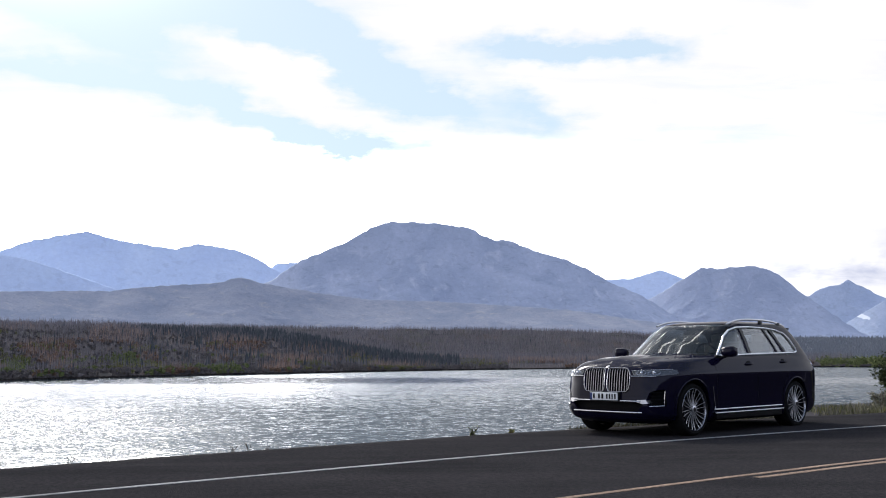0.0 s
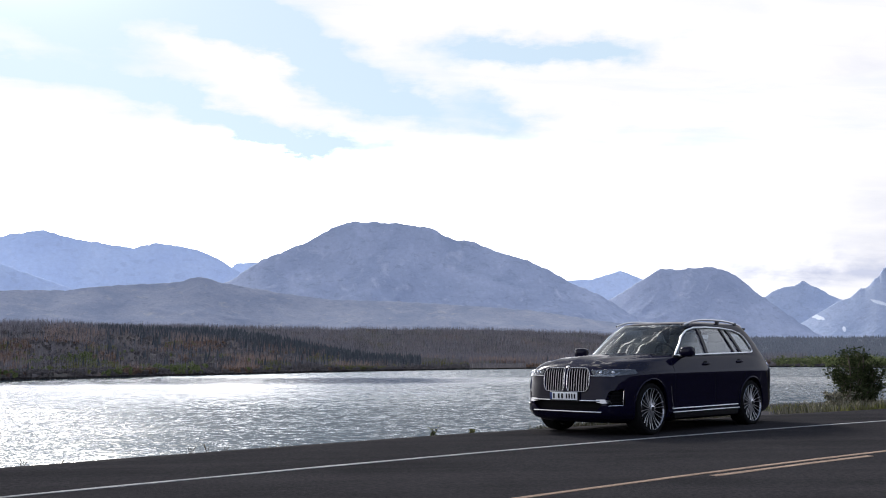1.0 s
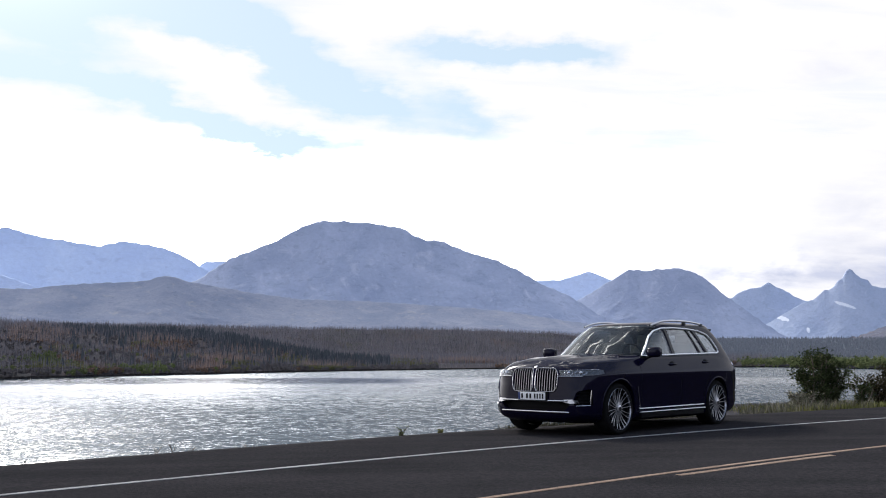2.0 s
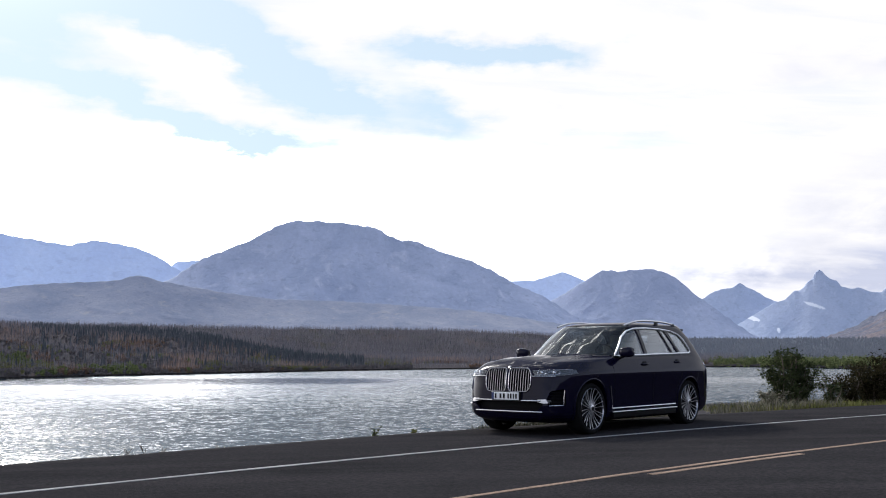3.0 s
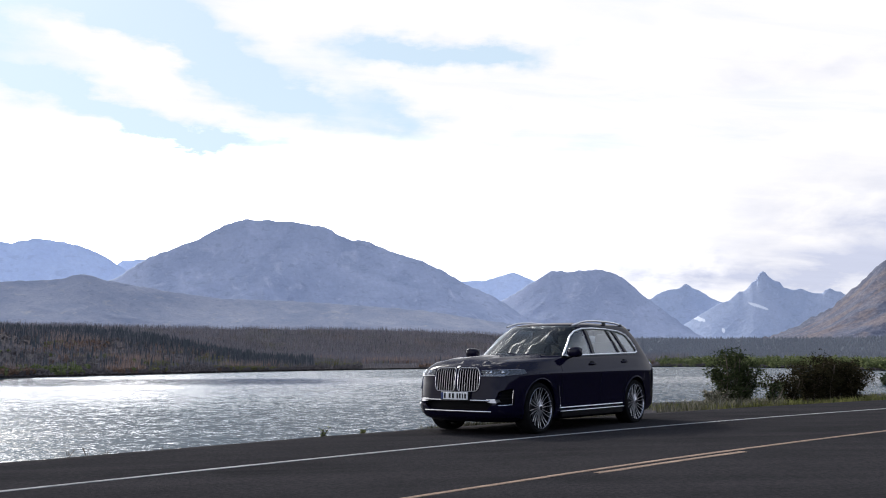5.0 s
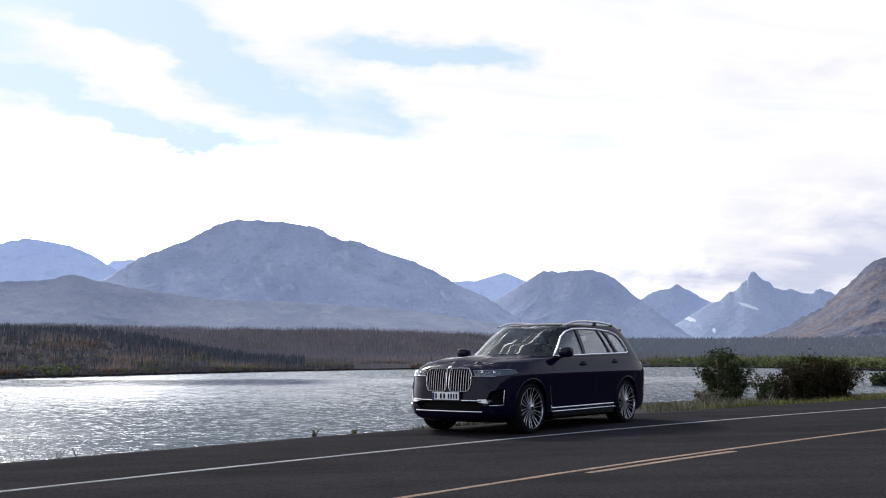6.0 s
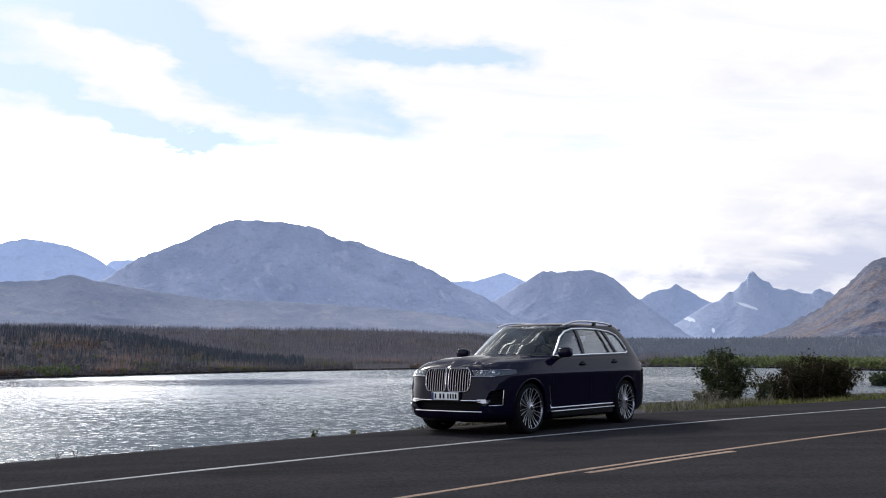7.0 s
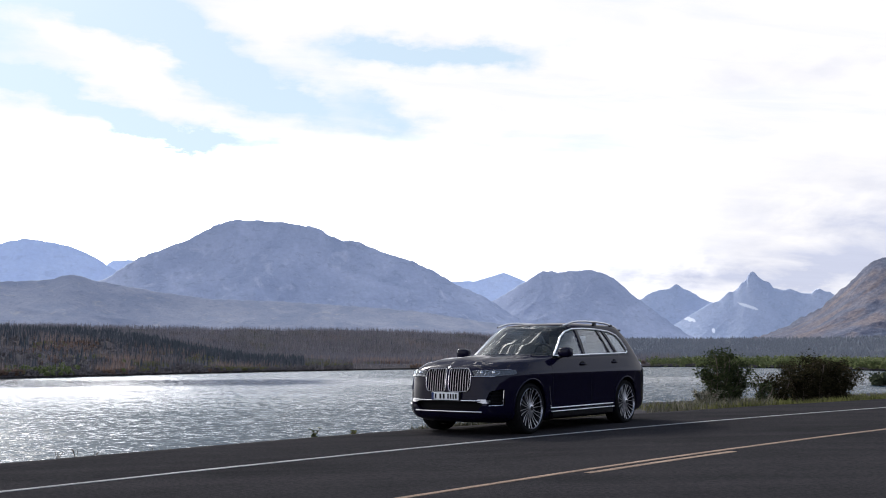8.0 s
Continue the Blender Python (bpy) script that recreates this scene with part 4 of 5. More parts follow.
def nose_x(form, y, z, grow=0.0):
    """Where the front surface lies at y across and z up."""
    nose, tail, half, sq = level(form, z, grow)
    q = min(0.999, abs(y) / half)
    p = (1 - q ** sq) ** (1 / sq)
    return form["middle"] + (nose - form["middle"]) * p - form["bow"] * q * q * p ** 4


def side_y(form, x, z, grow=0.0):
    nose, tail, half, sq = level(form, z, grow)
    mid = form["middle"]
    p = (x - mid) / (nose - mid) if x > mid else (mid - x) / (mid - tail)
    n = sq if x > mid else 6.0
    return half * (1 - min(0.999, abs(p)) ** n) ** (1 / n)


def outline(form, z, grow=0.0):
    nose, tail, half, sq = level(form, z, grow)
    mid, pts = form["middle"], []
    for q in np.linspace(0, 0.88, 13):
        pts.append((nose_x(form, q * half, z, grow), q * half))
    p0 = (1 - 0.88 ** sq) ** (1 / sq)
    for p in np.linspace(p0, 0, 22)[1:]:
        q = (1 - p ** sq) ** (1 / sq)
        pts.append((mid + (nose - mid) * p - form["bow"] * q * q * p ** 4, q * half))
    n = 6.0
    p1 = (1 - 0.88 ** n) ** (1 / n)
    for p in np.linspace(0, p1, 18)[1:]:
        pts.append((mid - (mid - tail) * p, half * (1 - p ** n) ** (1 / n)))
    for q in np.linspace(0.88, 0, 11)[1:]:
        pts.append((mid - (mid - tail) * (1 - q ** n) ** (1 / n), q * half))
    return pts + [(x, -y) for x, y in pts[-2:0:-1]]


def stack(form, levels, grow=0.0, dome=None):
    """A closed solid out of level outlines."""
    bm, rings = bmesh.new(), []
    for z in levels:
        rings.append([bm.verts.new((x, y, z + (dome(x, y, z) if dome else 0))) for x, y in outline(form, z, grow)])
    n = len(rings[0])
    for a, b in zip(rings, rings[1:]):
        for j in range(n):
            k = (j + 1) % n
            bm.faces.new((a[j], a[k], b[k], b[j]))
    bm.faces.new(rings[0][::-1])
    bm.faces.new(rings[-1])
    bmesh.ops.recalc_face_normals(bm, faces=bm.faces)
    me = bpy.data.meshes.new("stack")
    bm.to_mesh(me)
    bm.free()
    return me


def prism(poly, axis, a, b, lean=0.0):
    """A closed prism: poly in the two axes other than axis, run from a to b along it."""
    bm = bmesh.new()
    ends = []
    for d in (a, b):
        row = []
        for u, v in poly:
            row.append(bm.verts.new({"x": (d, u, v), "y": (u, d, v), "z": (u, v, d)}[axis]))
        ends.append(row)
    n = len(poly)
    for j in range(n):
        k = (j + 1) % n
        bm.faces.new((ends[0][j], ends[0][k], ends[1][k], ends[1][j]))
    bm.faces.new(ends[0][::-1])
    bm.faces.new(ends[1])
    bmesh.ops.recalc_face_normals(bm, faces=bm.faces)
    me = bpy.data.meshes.new("prism")
    bm.to_mesh(me)
    bm.free()
    return me


def cut(base, tools, how="DIFFERENCE"):
    """base minus (or within) the tools, as one new mesh."""
    ob = new("cut_base", base)
    helpers = []
    for tool in tools:
        h = new("cut_tool", tool)
        helpers.append(h)
        mod = ob.modifiers.new("cut", "BOOLEAN")
        mod.operation, mod.object, mod.solver = how, h, "EXACT"
    me = bpy.data.meshes.new_from_object(ob.evaluated_get(bpy.context.evaluated_depsgraph_get()))
    for o in (ob, *helpers):
        bpy.data.objects.remove(o)
    return me


def part(name, shape, mat, parent, label="", smooth=32):
    """One mesh object under a thing or a part."""
    if isinstance(shape, bpy.types.Mesh):
        me = shape
    else:
        me = bpy.data.meshes.new(name)
        shape.to_mesh(me)
        shape.free()
    me.name = name
    me.materials.clear()
    me.materials.append(mat)
    me.shade_smooth()
    if smooth:
        me.set_sharp_from_angle(angle=radians(smooth))
    ob = new(name, me)
    ob.parent = parent
    if label:
        tagged(ob, label)
    return ob


def tube(points, radius, closed=False, sides=8, flat=1.0, bm=None):
    """A rod along points; flat squeezes it vertically."""
    bm = bm or bmesh.new()
    pts = [Vector(p) for p in points]
    n, rings = len(pts), []
    for i, p in enumerate(pts):
        a, b = (pts[i - 1], pts[(i + 1) % n]) if closed else (pts[max(0, i - 1)], pts[min(n - 1, i + 1)])
        d = (b - a).normalized()
        side = d.cross(Vector((0, 0, 1)))
        side = side.normalized() if side.length > 1e-3 else Vector((0, 1, 0))
        up = side.cross(d).normalized()
        rings.append([bm.verts.new(p + side * math.cos(k * math.tau / sides) * radius + up * math.sin(k * math.tau / sides) * radius * flat) for k in range(sides)])
    for i in range(n if closed else n - 1):
        a, b = rings[i], rings[(i + 1) % n]
        for k in range(sides):
            bm.faces.new((a[k], a[(k + 1) % sides], b[(k + 1) % sides], b[k]))
    if not closed:
        bm.faces.new(rings[0][::-1])
        bm.faces.new(rings[-1])
    bmesh.ops.recalc_face_normals(bm, faces=bm.faces)
    return bm


def lathe(profile, sides=48, bm=None, close=False):
    """Turn (radius, y) pairs round the y axis."""
    bm = bm or bmesh.new()
    rings = [[bm.verts.new((r * math.cos(k * math.tau / sides), y, r * math.sin(k * math.tau / sides))) for k in range(sides)] for r, y in profile]
    pairs = list(zip(rings, rings[1:])) + ([(rings[-1], rings[0])] if close else [])
    for a, b in pairs:
        for k in range(sides):
            bm.faces.new((a[k], a[(k + 1) % sides], b[(k + 1) % sides], b[k]))
    if not close:
        bm.faces.new(rings[0])
        bm.faces.new(rings[-1][::-1])
    bmesh.ops.recalc_face_normals(bm, faces=bm.faces)
    return bm


def box(cx, cy, cz, sx, sy, sz, bevel=0.0, bm=None, turn=None):
    bm = bm or bmesh.new()
    m = Matrix.Translation((cx, cy, cz)) @ (turn or Matrix()) @ Matrix.Diagonal((sx, sy, sz, 1))
    made = bmesh.ops.create_cube(bm, size=1, matrix=m)["verts"]
    if bevel:
        bmesh.ops.bevel(bm, geom=list({e for v in made for e in v.link_edges}), offset=bevel, segments=3, affect="EDGES", profile=0.6)
    return bm


def rounded(poly, r, steps=4):
    """poly with its corners rounded by about r."""
    out, n = [], len(poly)
    for i in range(n):
        p, a, b = (Vector(poly[k % n]) for k in (i, i - 1, i + 1))
        da, db = (a - p), (b - p)
        ra = min(r, da.length * 0.45, db.length * 0.45)
        p0, p1 = p + da.normalized() * ra, p + db.normalized() * ra
        for k in range(steps + 1):
            u = k / steps
            out.append(tuple((1 - u) ** 2 * p0 + 2 * u * (1 - u) * p + u * u * p1))
    return out


def dense(poly, step=0.04, closed=True):
    out, n = [], len(poly)
    for i in range(n if closed else n - 1):
        a, b = Vector(poly[i]), Vector(poly[(i + 1) % n])
        k = max(1, int((b - a).length / step))
        out += [tuple(a.lerp(b, j / k)) for j in range(k)]
    return out + ([] if closed else [tuple(poly[-1])])


def hood_dome(x, y, z):
    """The two long creases of the bonnet, and the waist that climbs towards the tail."""
    if z < 0.99 or x < -0.7:
        return 0.012 * max(0.0, -0.5 - x) * float(smoothstep(0.72, 0.93, z))
    c = 0.46 + 0.10 * (0.8 - x)
    rise = 1 / (1 + math.exp((abs(y) - c) / 0.018))
    spine = math.exp(-(y / 0.07) ** 2)
    inner = 1 / (1 + math.exp((abs(y) - 0.20 - 0.06 * (0.8 - x)) / 0.014))
    return (0.030 * rise + 0.012 * inner + 0.010 * spine) * float(smoothstep(0.82, 0.45, x))


def build_wheel(car, x, y):
    """A wheel with its outer face towards +y; origin at the hub."""
    wheel = part("wheel", lathe([(0.04, -0.12), (0.20, -0.12), (0.285, -0.10), (0.285, 0.045), (0.19, 0.05), (0.19, 0.062), (0.04, 0.062)]), DARK, car, "alloy wheel with many slim spokes")
    tyre = [(0.315, -0.135), (0.345, -0.142), (0.375, -0.128), (0.39, -0.10), (0.394, -0.05), (0.394, 0.05), (0.39, 0.10), (0.375, 0.128), (0.345, 0.142), (0.318, 0.135), (0.308, 0.10), (0.308, -0.10)]
    part("tyre", lathe(tyre, 64, close=True), RUBBER, wheel, "black rubber tyre")
    part("rim", lathe([(0.312, 0.128), (0.315, 0.140), (0.311, 0.144), (0.306, 0.138), (0.300, 0.10), (0.298, 0.05), (0.303, 0.05), (0.307, 0.10)], 64, close=True), DULL_CHROME, wheel, "polished alloy rim")
    part("brake_disc", lathe([(0.05, 0.062), (0.19, 0.062), (0.19, 0.072), (0.05, 0.072)], 40), BLACK, wheel)
    spoke = bmesh.new()
    for sgn in (-1, 1):
        for a, b in ((0, 1),):
            pts = []
            for u in np.linspace(0, 1, 6):
                r = 0.055 + 0.245 * u
                off = sgn * (0.010 + 0.026 * u)
                pts.append((r, 0.118 + 0.020 * u - 0.018 * math.sin(math.pi * u), off))
            rows = []
            for px, py, pz in pts:
                w = 0.0060 - 0.001 * (px / 0.3)
                rows.append([spoke.verts.new((px, py + dy, pz + dz)) for dy, dz in ((0.004, -w * 0.6), (0.004, w * 0.6), (-0.006, w), (-0.006, -w))])
            for r0, r1 in zip(rows, rows[1:]):
                for k in range(4):
                    spoke.faces.new((r0[k], r0[(k + 1) % 4], r1[(k + 1) % 4], r1[k]))
            spoke.faces.new(rows[0][::-1])
            spoke.faces.new(rows[-1])
    bmesh.ops.recalc_face_normals(spoke, faces=spoke.faces)
    first = part("spoke", spoke, ALLOY, wheel, "slim forked alloy spoke")
    for k in range(1, 10):
        s = first.copy()
        scene.collection.objects.link(s)
        s.matrix_basis = Matrix.Rotation(k * math.tau / 10, 4, "Y")
    part("hub_cap", lathe([(0.0, 0.12), (0.048, 0.12), (0.058, 0.125), (0.056, 0.137), (0.04, 0.144), (0.0, 0.145)], 32), ALLOY, wheel)
    part("hub_badge", lathe([(0.0, 0.145), (0.034, 0.145), (0.034, 0.149), (0.0, 0.149)], 24), BLACK, wheel)
    wheel.matrix_basis = pose(x, y, 0.39) @ (Matrix() if y > 0 else Matrix.Rotation(math.pi, 4, "Z")) @ Matrix.Rotation(0.21 * (1 + x), 4, "Y")
    return wheel


SIDE_LOOP = [(-0.9, 1.195), (-1.083, 1.345), (-1.275, 1.515), (-1.449, 1.612), (-1.65, 1.66), (-1.998, 1.675), (-2.456, 1.672), (-2.85, 1.645), (-3.09, 1.588), (-3.22, 1.49), (-3.33, 1.335), (-3.34, 1.285), (-3.26, 1.262), (-2.09, 1.232)]


def inside_loop(x0t, x0b, x1t, x1b, margin=0.022):
    """The part of the window band between two slanting lines (their x at the top and at the bottom)."""
    zt, zb = 1.70, 1.15
    poly = SIDE_LOOP

    def clip(pts, xt, xb, keep_front):
        def d(p):
            u = (p[1] - zb) / (zt - zb)
            line = xb + (xt - xb) * u
            return (p[0] - line) if keep_front else (line - p[0])
        out = []
        for i, p in enumerate(pts):
            q = pts[(i + 1) % len(pts)]
            dp, dq = d(p), d(q)
            if dp >= 0:
                out.append(p)
            if dp * dq < 0:
                u = dp / (dp - dq)
                out.append((p[0] + (q[0] - p[0]) * u, p[1] + (q[1] - p[1]) * u))
        return out
    return clip(clip(poly, x0t, x0b, False), x1t, x1b, True)


def build_car():
    car = new("car")
    tagged(car, "dark blue large SUV parked on the road shoulder", "car")
    levels = np.unique(np.round(np.concatenate([np.linspace(0.19, 0.97, 27), np.linspace(0.97, 1.19, 24)]), 4))
    solid = stack(BODY, levels, 0.0, hood_dome)
    tools = []
    for x in (0.0, -3.105):
        ring = [(x + 0.437 * math.cos(a), 0.40 + 0.437 * math.sin(a)) for a in np.linspace(0, math.tau, 40, endpoint=False)]
        tools += [prism(ring, "y", 0.60, 1.3), prism(ring, "y", -1.3, -0.60)]
    kidneys = {s: rounded([(s * 0.026, 1.004), (s * 0.375, 1.000), (s * 0.432, 0.93), (s * 0.430, 0.74), (s * 0.385, 0.655), (s * 0.060, 0.648), (s * 0.026, 0.70)], 0.05) for s in (1, -1)}
    for s, k in kidneys.items():
        tools.append(prism(k, "x", 0.70, 1.2))
    # the wide opening low in the bumper, and the vents at its corners
    mouth = rounded([(-0.60, 0.505), (0.60, 0.505), (0.66, 0.47), (0.56, 0.375), (-0.56, 0.375), (-0.66, 0.47)], 0.03)
    tools.append(prism(mouth, "x", 0.62, 1.2))
    vents = {s: rounded([(s * 0.70, 0.53), (s * 0.745, 0.66), (s * 0.90, 0.70), (s * 0.905, 0.46), (s * 0.72, 0.45)], 0.03) for s in (1, -1)}
    for s, v in vents.items():
        tools.append(prism(v, "x", 0.30, 1.2))
    part("body", cut(solid, tools), PAINT, car, "glossy dark blue bodywork", 38)
    core = stack(BODY, np.linspace(0.25, 1.1, 30), -0.07)
    dark = cut(core, [prism(r, "y", a, b) for x in (0.0, -3.105) for a, b in ((0.58, 1.3), (-1.3, -0.58))
                      for r in ([(x + 0.437 * math.cos(t), 0.40 + 0.437 * math.sin(t)) for t in np.linspace(0, math.tau, 24, endpoint=False)],)])
    part("underbody", dark, DARK, car, "black underbody behind the openings")
    for x in (0.0, -3.105):
        for s in (1, -1):
            arc = [(x + 0.440 * math.cos(a), s * (side_y(BODY, x + 0.44 * math.cos(a), 0.40 + 0.44 * math.sin(a)) - 0.004), 0.40 + 0.440 * math.sin(a)) for a in np.linspace(-0.35, math.pi + 0.35, 40)]
            part("wheel_arch", tube(arc, 0.017), PAINT, car)
    # grille
    for s, k in kidneys.items():
        rim = [(nose_x(BODY, y, z) + 0.006, y, z) for y, z in dense(k, 0.03)]
        grille = part("grille", tube(rim, 0.0105, True), DULL_CHROME, car, "chrome-framed kidney grille")
        for i in range(8):
            y = s * (0.062 + 0.046 * i)
            zs = [z for yy, z in dense(k, 0.012) if abs(yy - y) < 0.012]
            bm = bmesh.new()
            rows = []
            for z in np.linspace(min(zs) + 0.004, max(zs) - 0.004, 9):
                fx = nose_x(BODY, y, z) + 0.004
                rows.append([bm.verts.new(v) for v in ((fx, y - 0.0052, z), (fx, y + 0.0052, z), (fx - 0.018, y + 0.004, z), (fx - 0.018, y - 0.004, z))])
            for a, b in zip(rows, rows[1:]):
                for j in range(4):
                    bm.faces.new((a[j], a[(j + 1) % 4], b[(j + 1) % 4], b[j]))
            bm.faces.new(rows[0][::-1])
            bm.faces.new(rows[-1])
            bmesh.ops.recalc_face_normals(bm, faces=bm.faces)
            part("slat", bm, DULL_CHROME, grille)
    # badge on the bonnet's edge: a plain disc
    badge = part("badge", lathe([(0.0, -0.006), (0.031, -0.006), (0.031, 0.004), (0.0, 0.006)], 28), DULL_CHROME, car, "small round badge")
    badge.matrix_basis = Matrix.Translation((nose_x(BODY, 0, 1.018) + 0.01, 0, 1.02)) @ pose(0, 0, 0, 0, 0, -90) @ pose(0, 0, 0, 52)
    # number plate with plain bars
    px = nose_x(BODY, 0.26, 0.585) + 0.052
    plate = part("number_plate", box(px, 0, 0.585, 0.012, 0.52, 0.115, 0.004), PLATE, car, "white number plate with dark bars")
    part("plate_holder", box(px - 0.035, 0, 0.582, 0.05, 0.545, 0.135, 0.006), BLACK, plate)
    part("plate_band", box(px + 0.006, -0.237, 0.585, 0.005, 0.042, 0.108), PLATE_BLUE, plate)
    for y, w in ((-0.18, 0.045), (-0.085, 0.05), (-0.02, 0.05), (0.065, 0.04), (0.115, 0.04), (0.165, 0.034), (0.215, 0.04)):
        part("plate_bar", box(px + 0.006, y, 0.585, 0.005, w * 0.72, 0.074), BLACK, plate)
    # bumper trim
    for z, ends, r, name in ((0.520, 0.62, 0.015, "bumper_blade"), (0.355, 0.64, 0.015, "lower_blade")):
        pts = [(nose_x(BODY, y, z) + 0.010, y, z) for y in np.linspace(-ends, ends, 41)]
        part(name, tube(pts, r, flat=1.0), CHROME, car, "chrome bumper blade")
    for s in (1, -1):
        wedge = cut(stack(BODY, np.linspace(0.40, 0.62, 12), 0.012), [prism([(s * 0.56, 0.505), (s * 0.56, 0.54), (s * 0.70, 0.545), (s * 0.735, 0.49), (s * 0.66, 0.485)], "x", 0.3, 1.2)], "INTERSECT")
        part("bumper_corner", wedge, ALLOY, car, "bright bumper corner piece")
        ring = [(nose_x(BODY, y, z) + 0.004, y, z) for y, z in dense([(s * 0.745, 0.45), (s * 0.89, 0.46), (s * 0.90, 0.68)], 0.03, False)]
        vent = part("air_vent", tube(ring, 0.008), CHROME, car, "chrome-edged corner vent")
        for z in (0.50, 0.55, 0.60, 0.65):
            pts = [(nose_x(BODY, y, z) - 0.03, y, z) for y in np.linspace(s * 0.73, s * 0.87, 6)]
            part("vent_bar", tube(pts, 0.006), DARK, vent)
        # lamps
        lamp = rounded([(s * 0.44, 0.962), (s * 0.72, 0.972), (s * 0.984, 0.985), (s * 0.978, 0.935), (s * 0.93, 0.905), (s * 0.80, 0.885), (s * 0.50, 0.885)], 0.02)
        bowl = cut(stack(BODY, np.linspace(0.80, 1.0, 16), 0.002), [prism(lamp, "x", 0.36, 1.2)], "INTERSECT")
        head = part("headlight", bowl, LAMP_BOWL, car, "slim headlight with bright ring")
        eyes = []
        for y in (0.60, 0.765):
            fx = nose_x(BODY, y, 0.93)
            hexa = [(nose_x(BODY, s * yy, zz) + 0.004, s * yy, zz) for yy, zz in dense([(y - 0.055, 0.905), (y + 0.045, 0.905), (y + 0.07, 0.935), (y + 0.05, 0.962), (y - 0.045, 0.96), (y - 0.07, 0.93)], 0.02)]
            part("lamp_ring", tube(hexa, 0.0055, True), LENS_WHITE, head, "bright daytime ring")
            b = bmesh.new()
            bmesh.ops.create_uvsphere(b, u_segments=14, v_segments=8, radius=0.03, matrix=Matrix.Translation((fx - 0.012, s * y, 0.933)))
            part("lamp_lens", b, LENS_WHITE, head)
        cover = cut(stack(BODY, np.linspace(0.80, 1.0, 16), 0.012), [prism(lamp, "x", 0.36, 1.2)], "INTERSECT")
        part("lamp_cover", cover, LAMP_GLASS, head)
        line = [(nose_x(BODY, y, z) + 0.008, y, z) for y, z in dense([(s * 0.45, 0.885), (s * 0.62, 0.885), (s * 0.80, 0.886)], 0.03, False)]
        part("lamp_trim", tube(line, 0.008), CHROME, head)
        brow = [(nose_x(BODY, y, z) + 0.008, y, z) for y, z in dense([(s * 0.45, 0.965), (s * 0.72, 0.975), (s * 0.90, 0.982)], 0.03, False)]
        part("lamp_brow", tube(brow, 0.006), DULL_CHROME, head)
    # cabin
    shell_levels = np.unique(np.round(np.concatenate([np.linspace(1.10, 1.69, 24), np.linspace(1.69, 1.798, 16)]), 4))
    outer, inner = stack(CANOPY, shell_levels), stack(CANOPY, np.linspace(1.0, 1.755, 26), -0.05)
    windows = [(-0.7, -0.7, -1.696, -1.714, "front_door_window"), (-1.788, -1.815, -2.419, -2.693, "rear_door_window"), (-2.465, -2.739, -2.602, -2.94, "vent_window"), (-2.693, -3.023, -4.0, -4.0, "quarter_window")]
    polys = [(n, rounded([(x, z) for x, z in inside_loop(a, b, c, d)], 0.015, 2)) for a, b, c, d, n in windows]
    screen = rounded([(-0.81, 1.19), (0.81, 1.19), (0.665, 1.72), (-0.665, 1.72)], 0.06)
    rear = rounded([(-0.66, 1.24), (0.66, 1.24), (0.58, 1.60), (-0.58, 1.60)], 0.06)
    tools = [inner] + [prism(p, "y", -1.2, 1.2) for n, p in polys] + [prism(screen, "x", -2.2, 0.2), prism(rear, "x", -4.6, -3.3)]
    part("cabin", cut(outer, tools), PAINT, car, "dark blue roof and window pillars", 30)
    glass_out, glass_in = stack(CANOPY, shell_levels, -0.010), stack(CANOPY, np.linspace(1.08, 1.785, 34), -0.017)
    pane = cut(glass_out, [glass_in])
    for n, p in polys:
        for s in (1, -1):
            w = part(n, cut(pane.copy(), [prism(p, "y", s * 0.3, s * 1.2)], "INTERSECT"), SIDE_GLASS, car, "tinted side window")
            w.visible_shadow = False
    w = part("windscreen", cut(pane.copy(), [prism(screen, "x", -1.9, 0.2)], "INTERSECT"), WINDSCREEN, car, "raked windscreen reflecting the sky")
    w.visible_shadow = False
    w = part("rear_window", cut(pane.copy(), [prism(rear, "x", -4.6, -3.3)], "INTERSECT"), SIDE_GLASS, car, "tinted rear window")
    w.visible_shadow = False
    for s in (1, -1):
        loop = [(x, s * (side_y(CANOPY, x, z) + 0.004), z) for x, z in dense(SIDE_LOOP, 0.04)]
        part("window_trim", tube(loop, 0.015, True), SATIN, car, "chrome window surround")
        # black pillar covers between the panes
        for xt, xb, wd in ((-1.742, -1.765, 0.062), (-2.442, -2.716, 0.034), (-2.648, -2.982, 0.06)):
            pts = [(xb + (xt - xb) * u, s * (side_y(CANOPY, xb + (xt - xb) * u, 1.215 + 0.435 * u) + 0.0), 1.215 + 0.435 * u) for u in np.linspace(0, 1, 9)]
            bm = bmesh.new()
            rows = []
            for x, y, z in pts:
                rows.append([bm.verts.new(v) for v in ((x - wd / 2, y - s * 0.03, z), (x - wd / 2, y + s * 0.004, z), (x + wd / 2, y + s * 0.004, z), (x + wd / 2, y - s * 0.03, z))])
            for a, b in zip(rows, rows[1:]):
                for j in range(4):
                    bm.faces.new((a[j], a[(j + 1) % 4], b[(j + 1) % 4], b[j]))
            bmesh.ops.recalc_face_normals(bm, faces=bm.faces)
            part("pillar_cover", bm, BLACK, car)
        # roof rail
        pts = [(-1.44, 0.672, 1.712), (-1.58, 0.680, 1.745), (-1.72, 0.684, 1.775), (-1.90, 0.686, 1.797), (-2.2, 0.686, 1.808), (-2.6, 0.680, 1.806), (-2.9, 0.670, 1.793), (-3.15, 0.655, 1.770), (-3.32, 0.64, 1.742), (-3.42, 0.63, 1.715)]
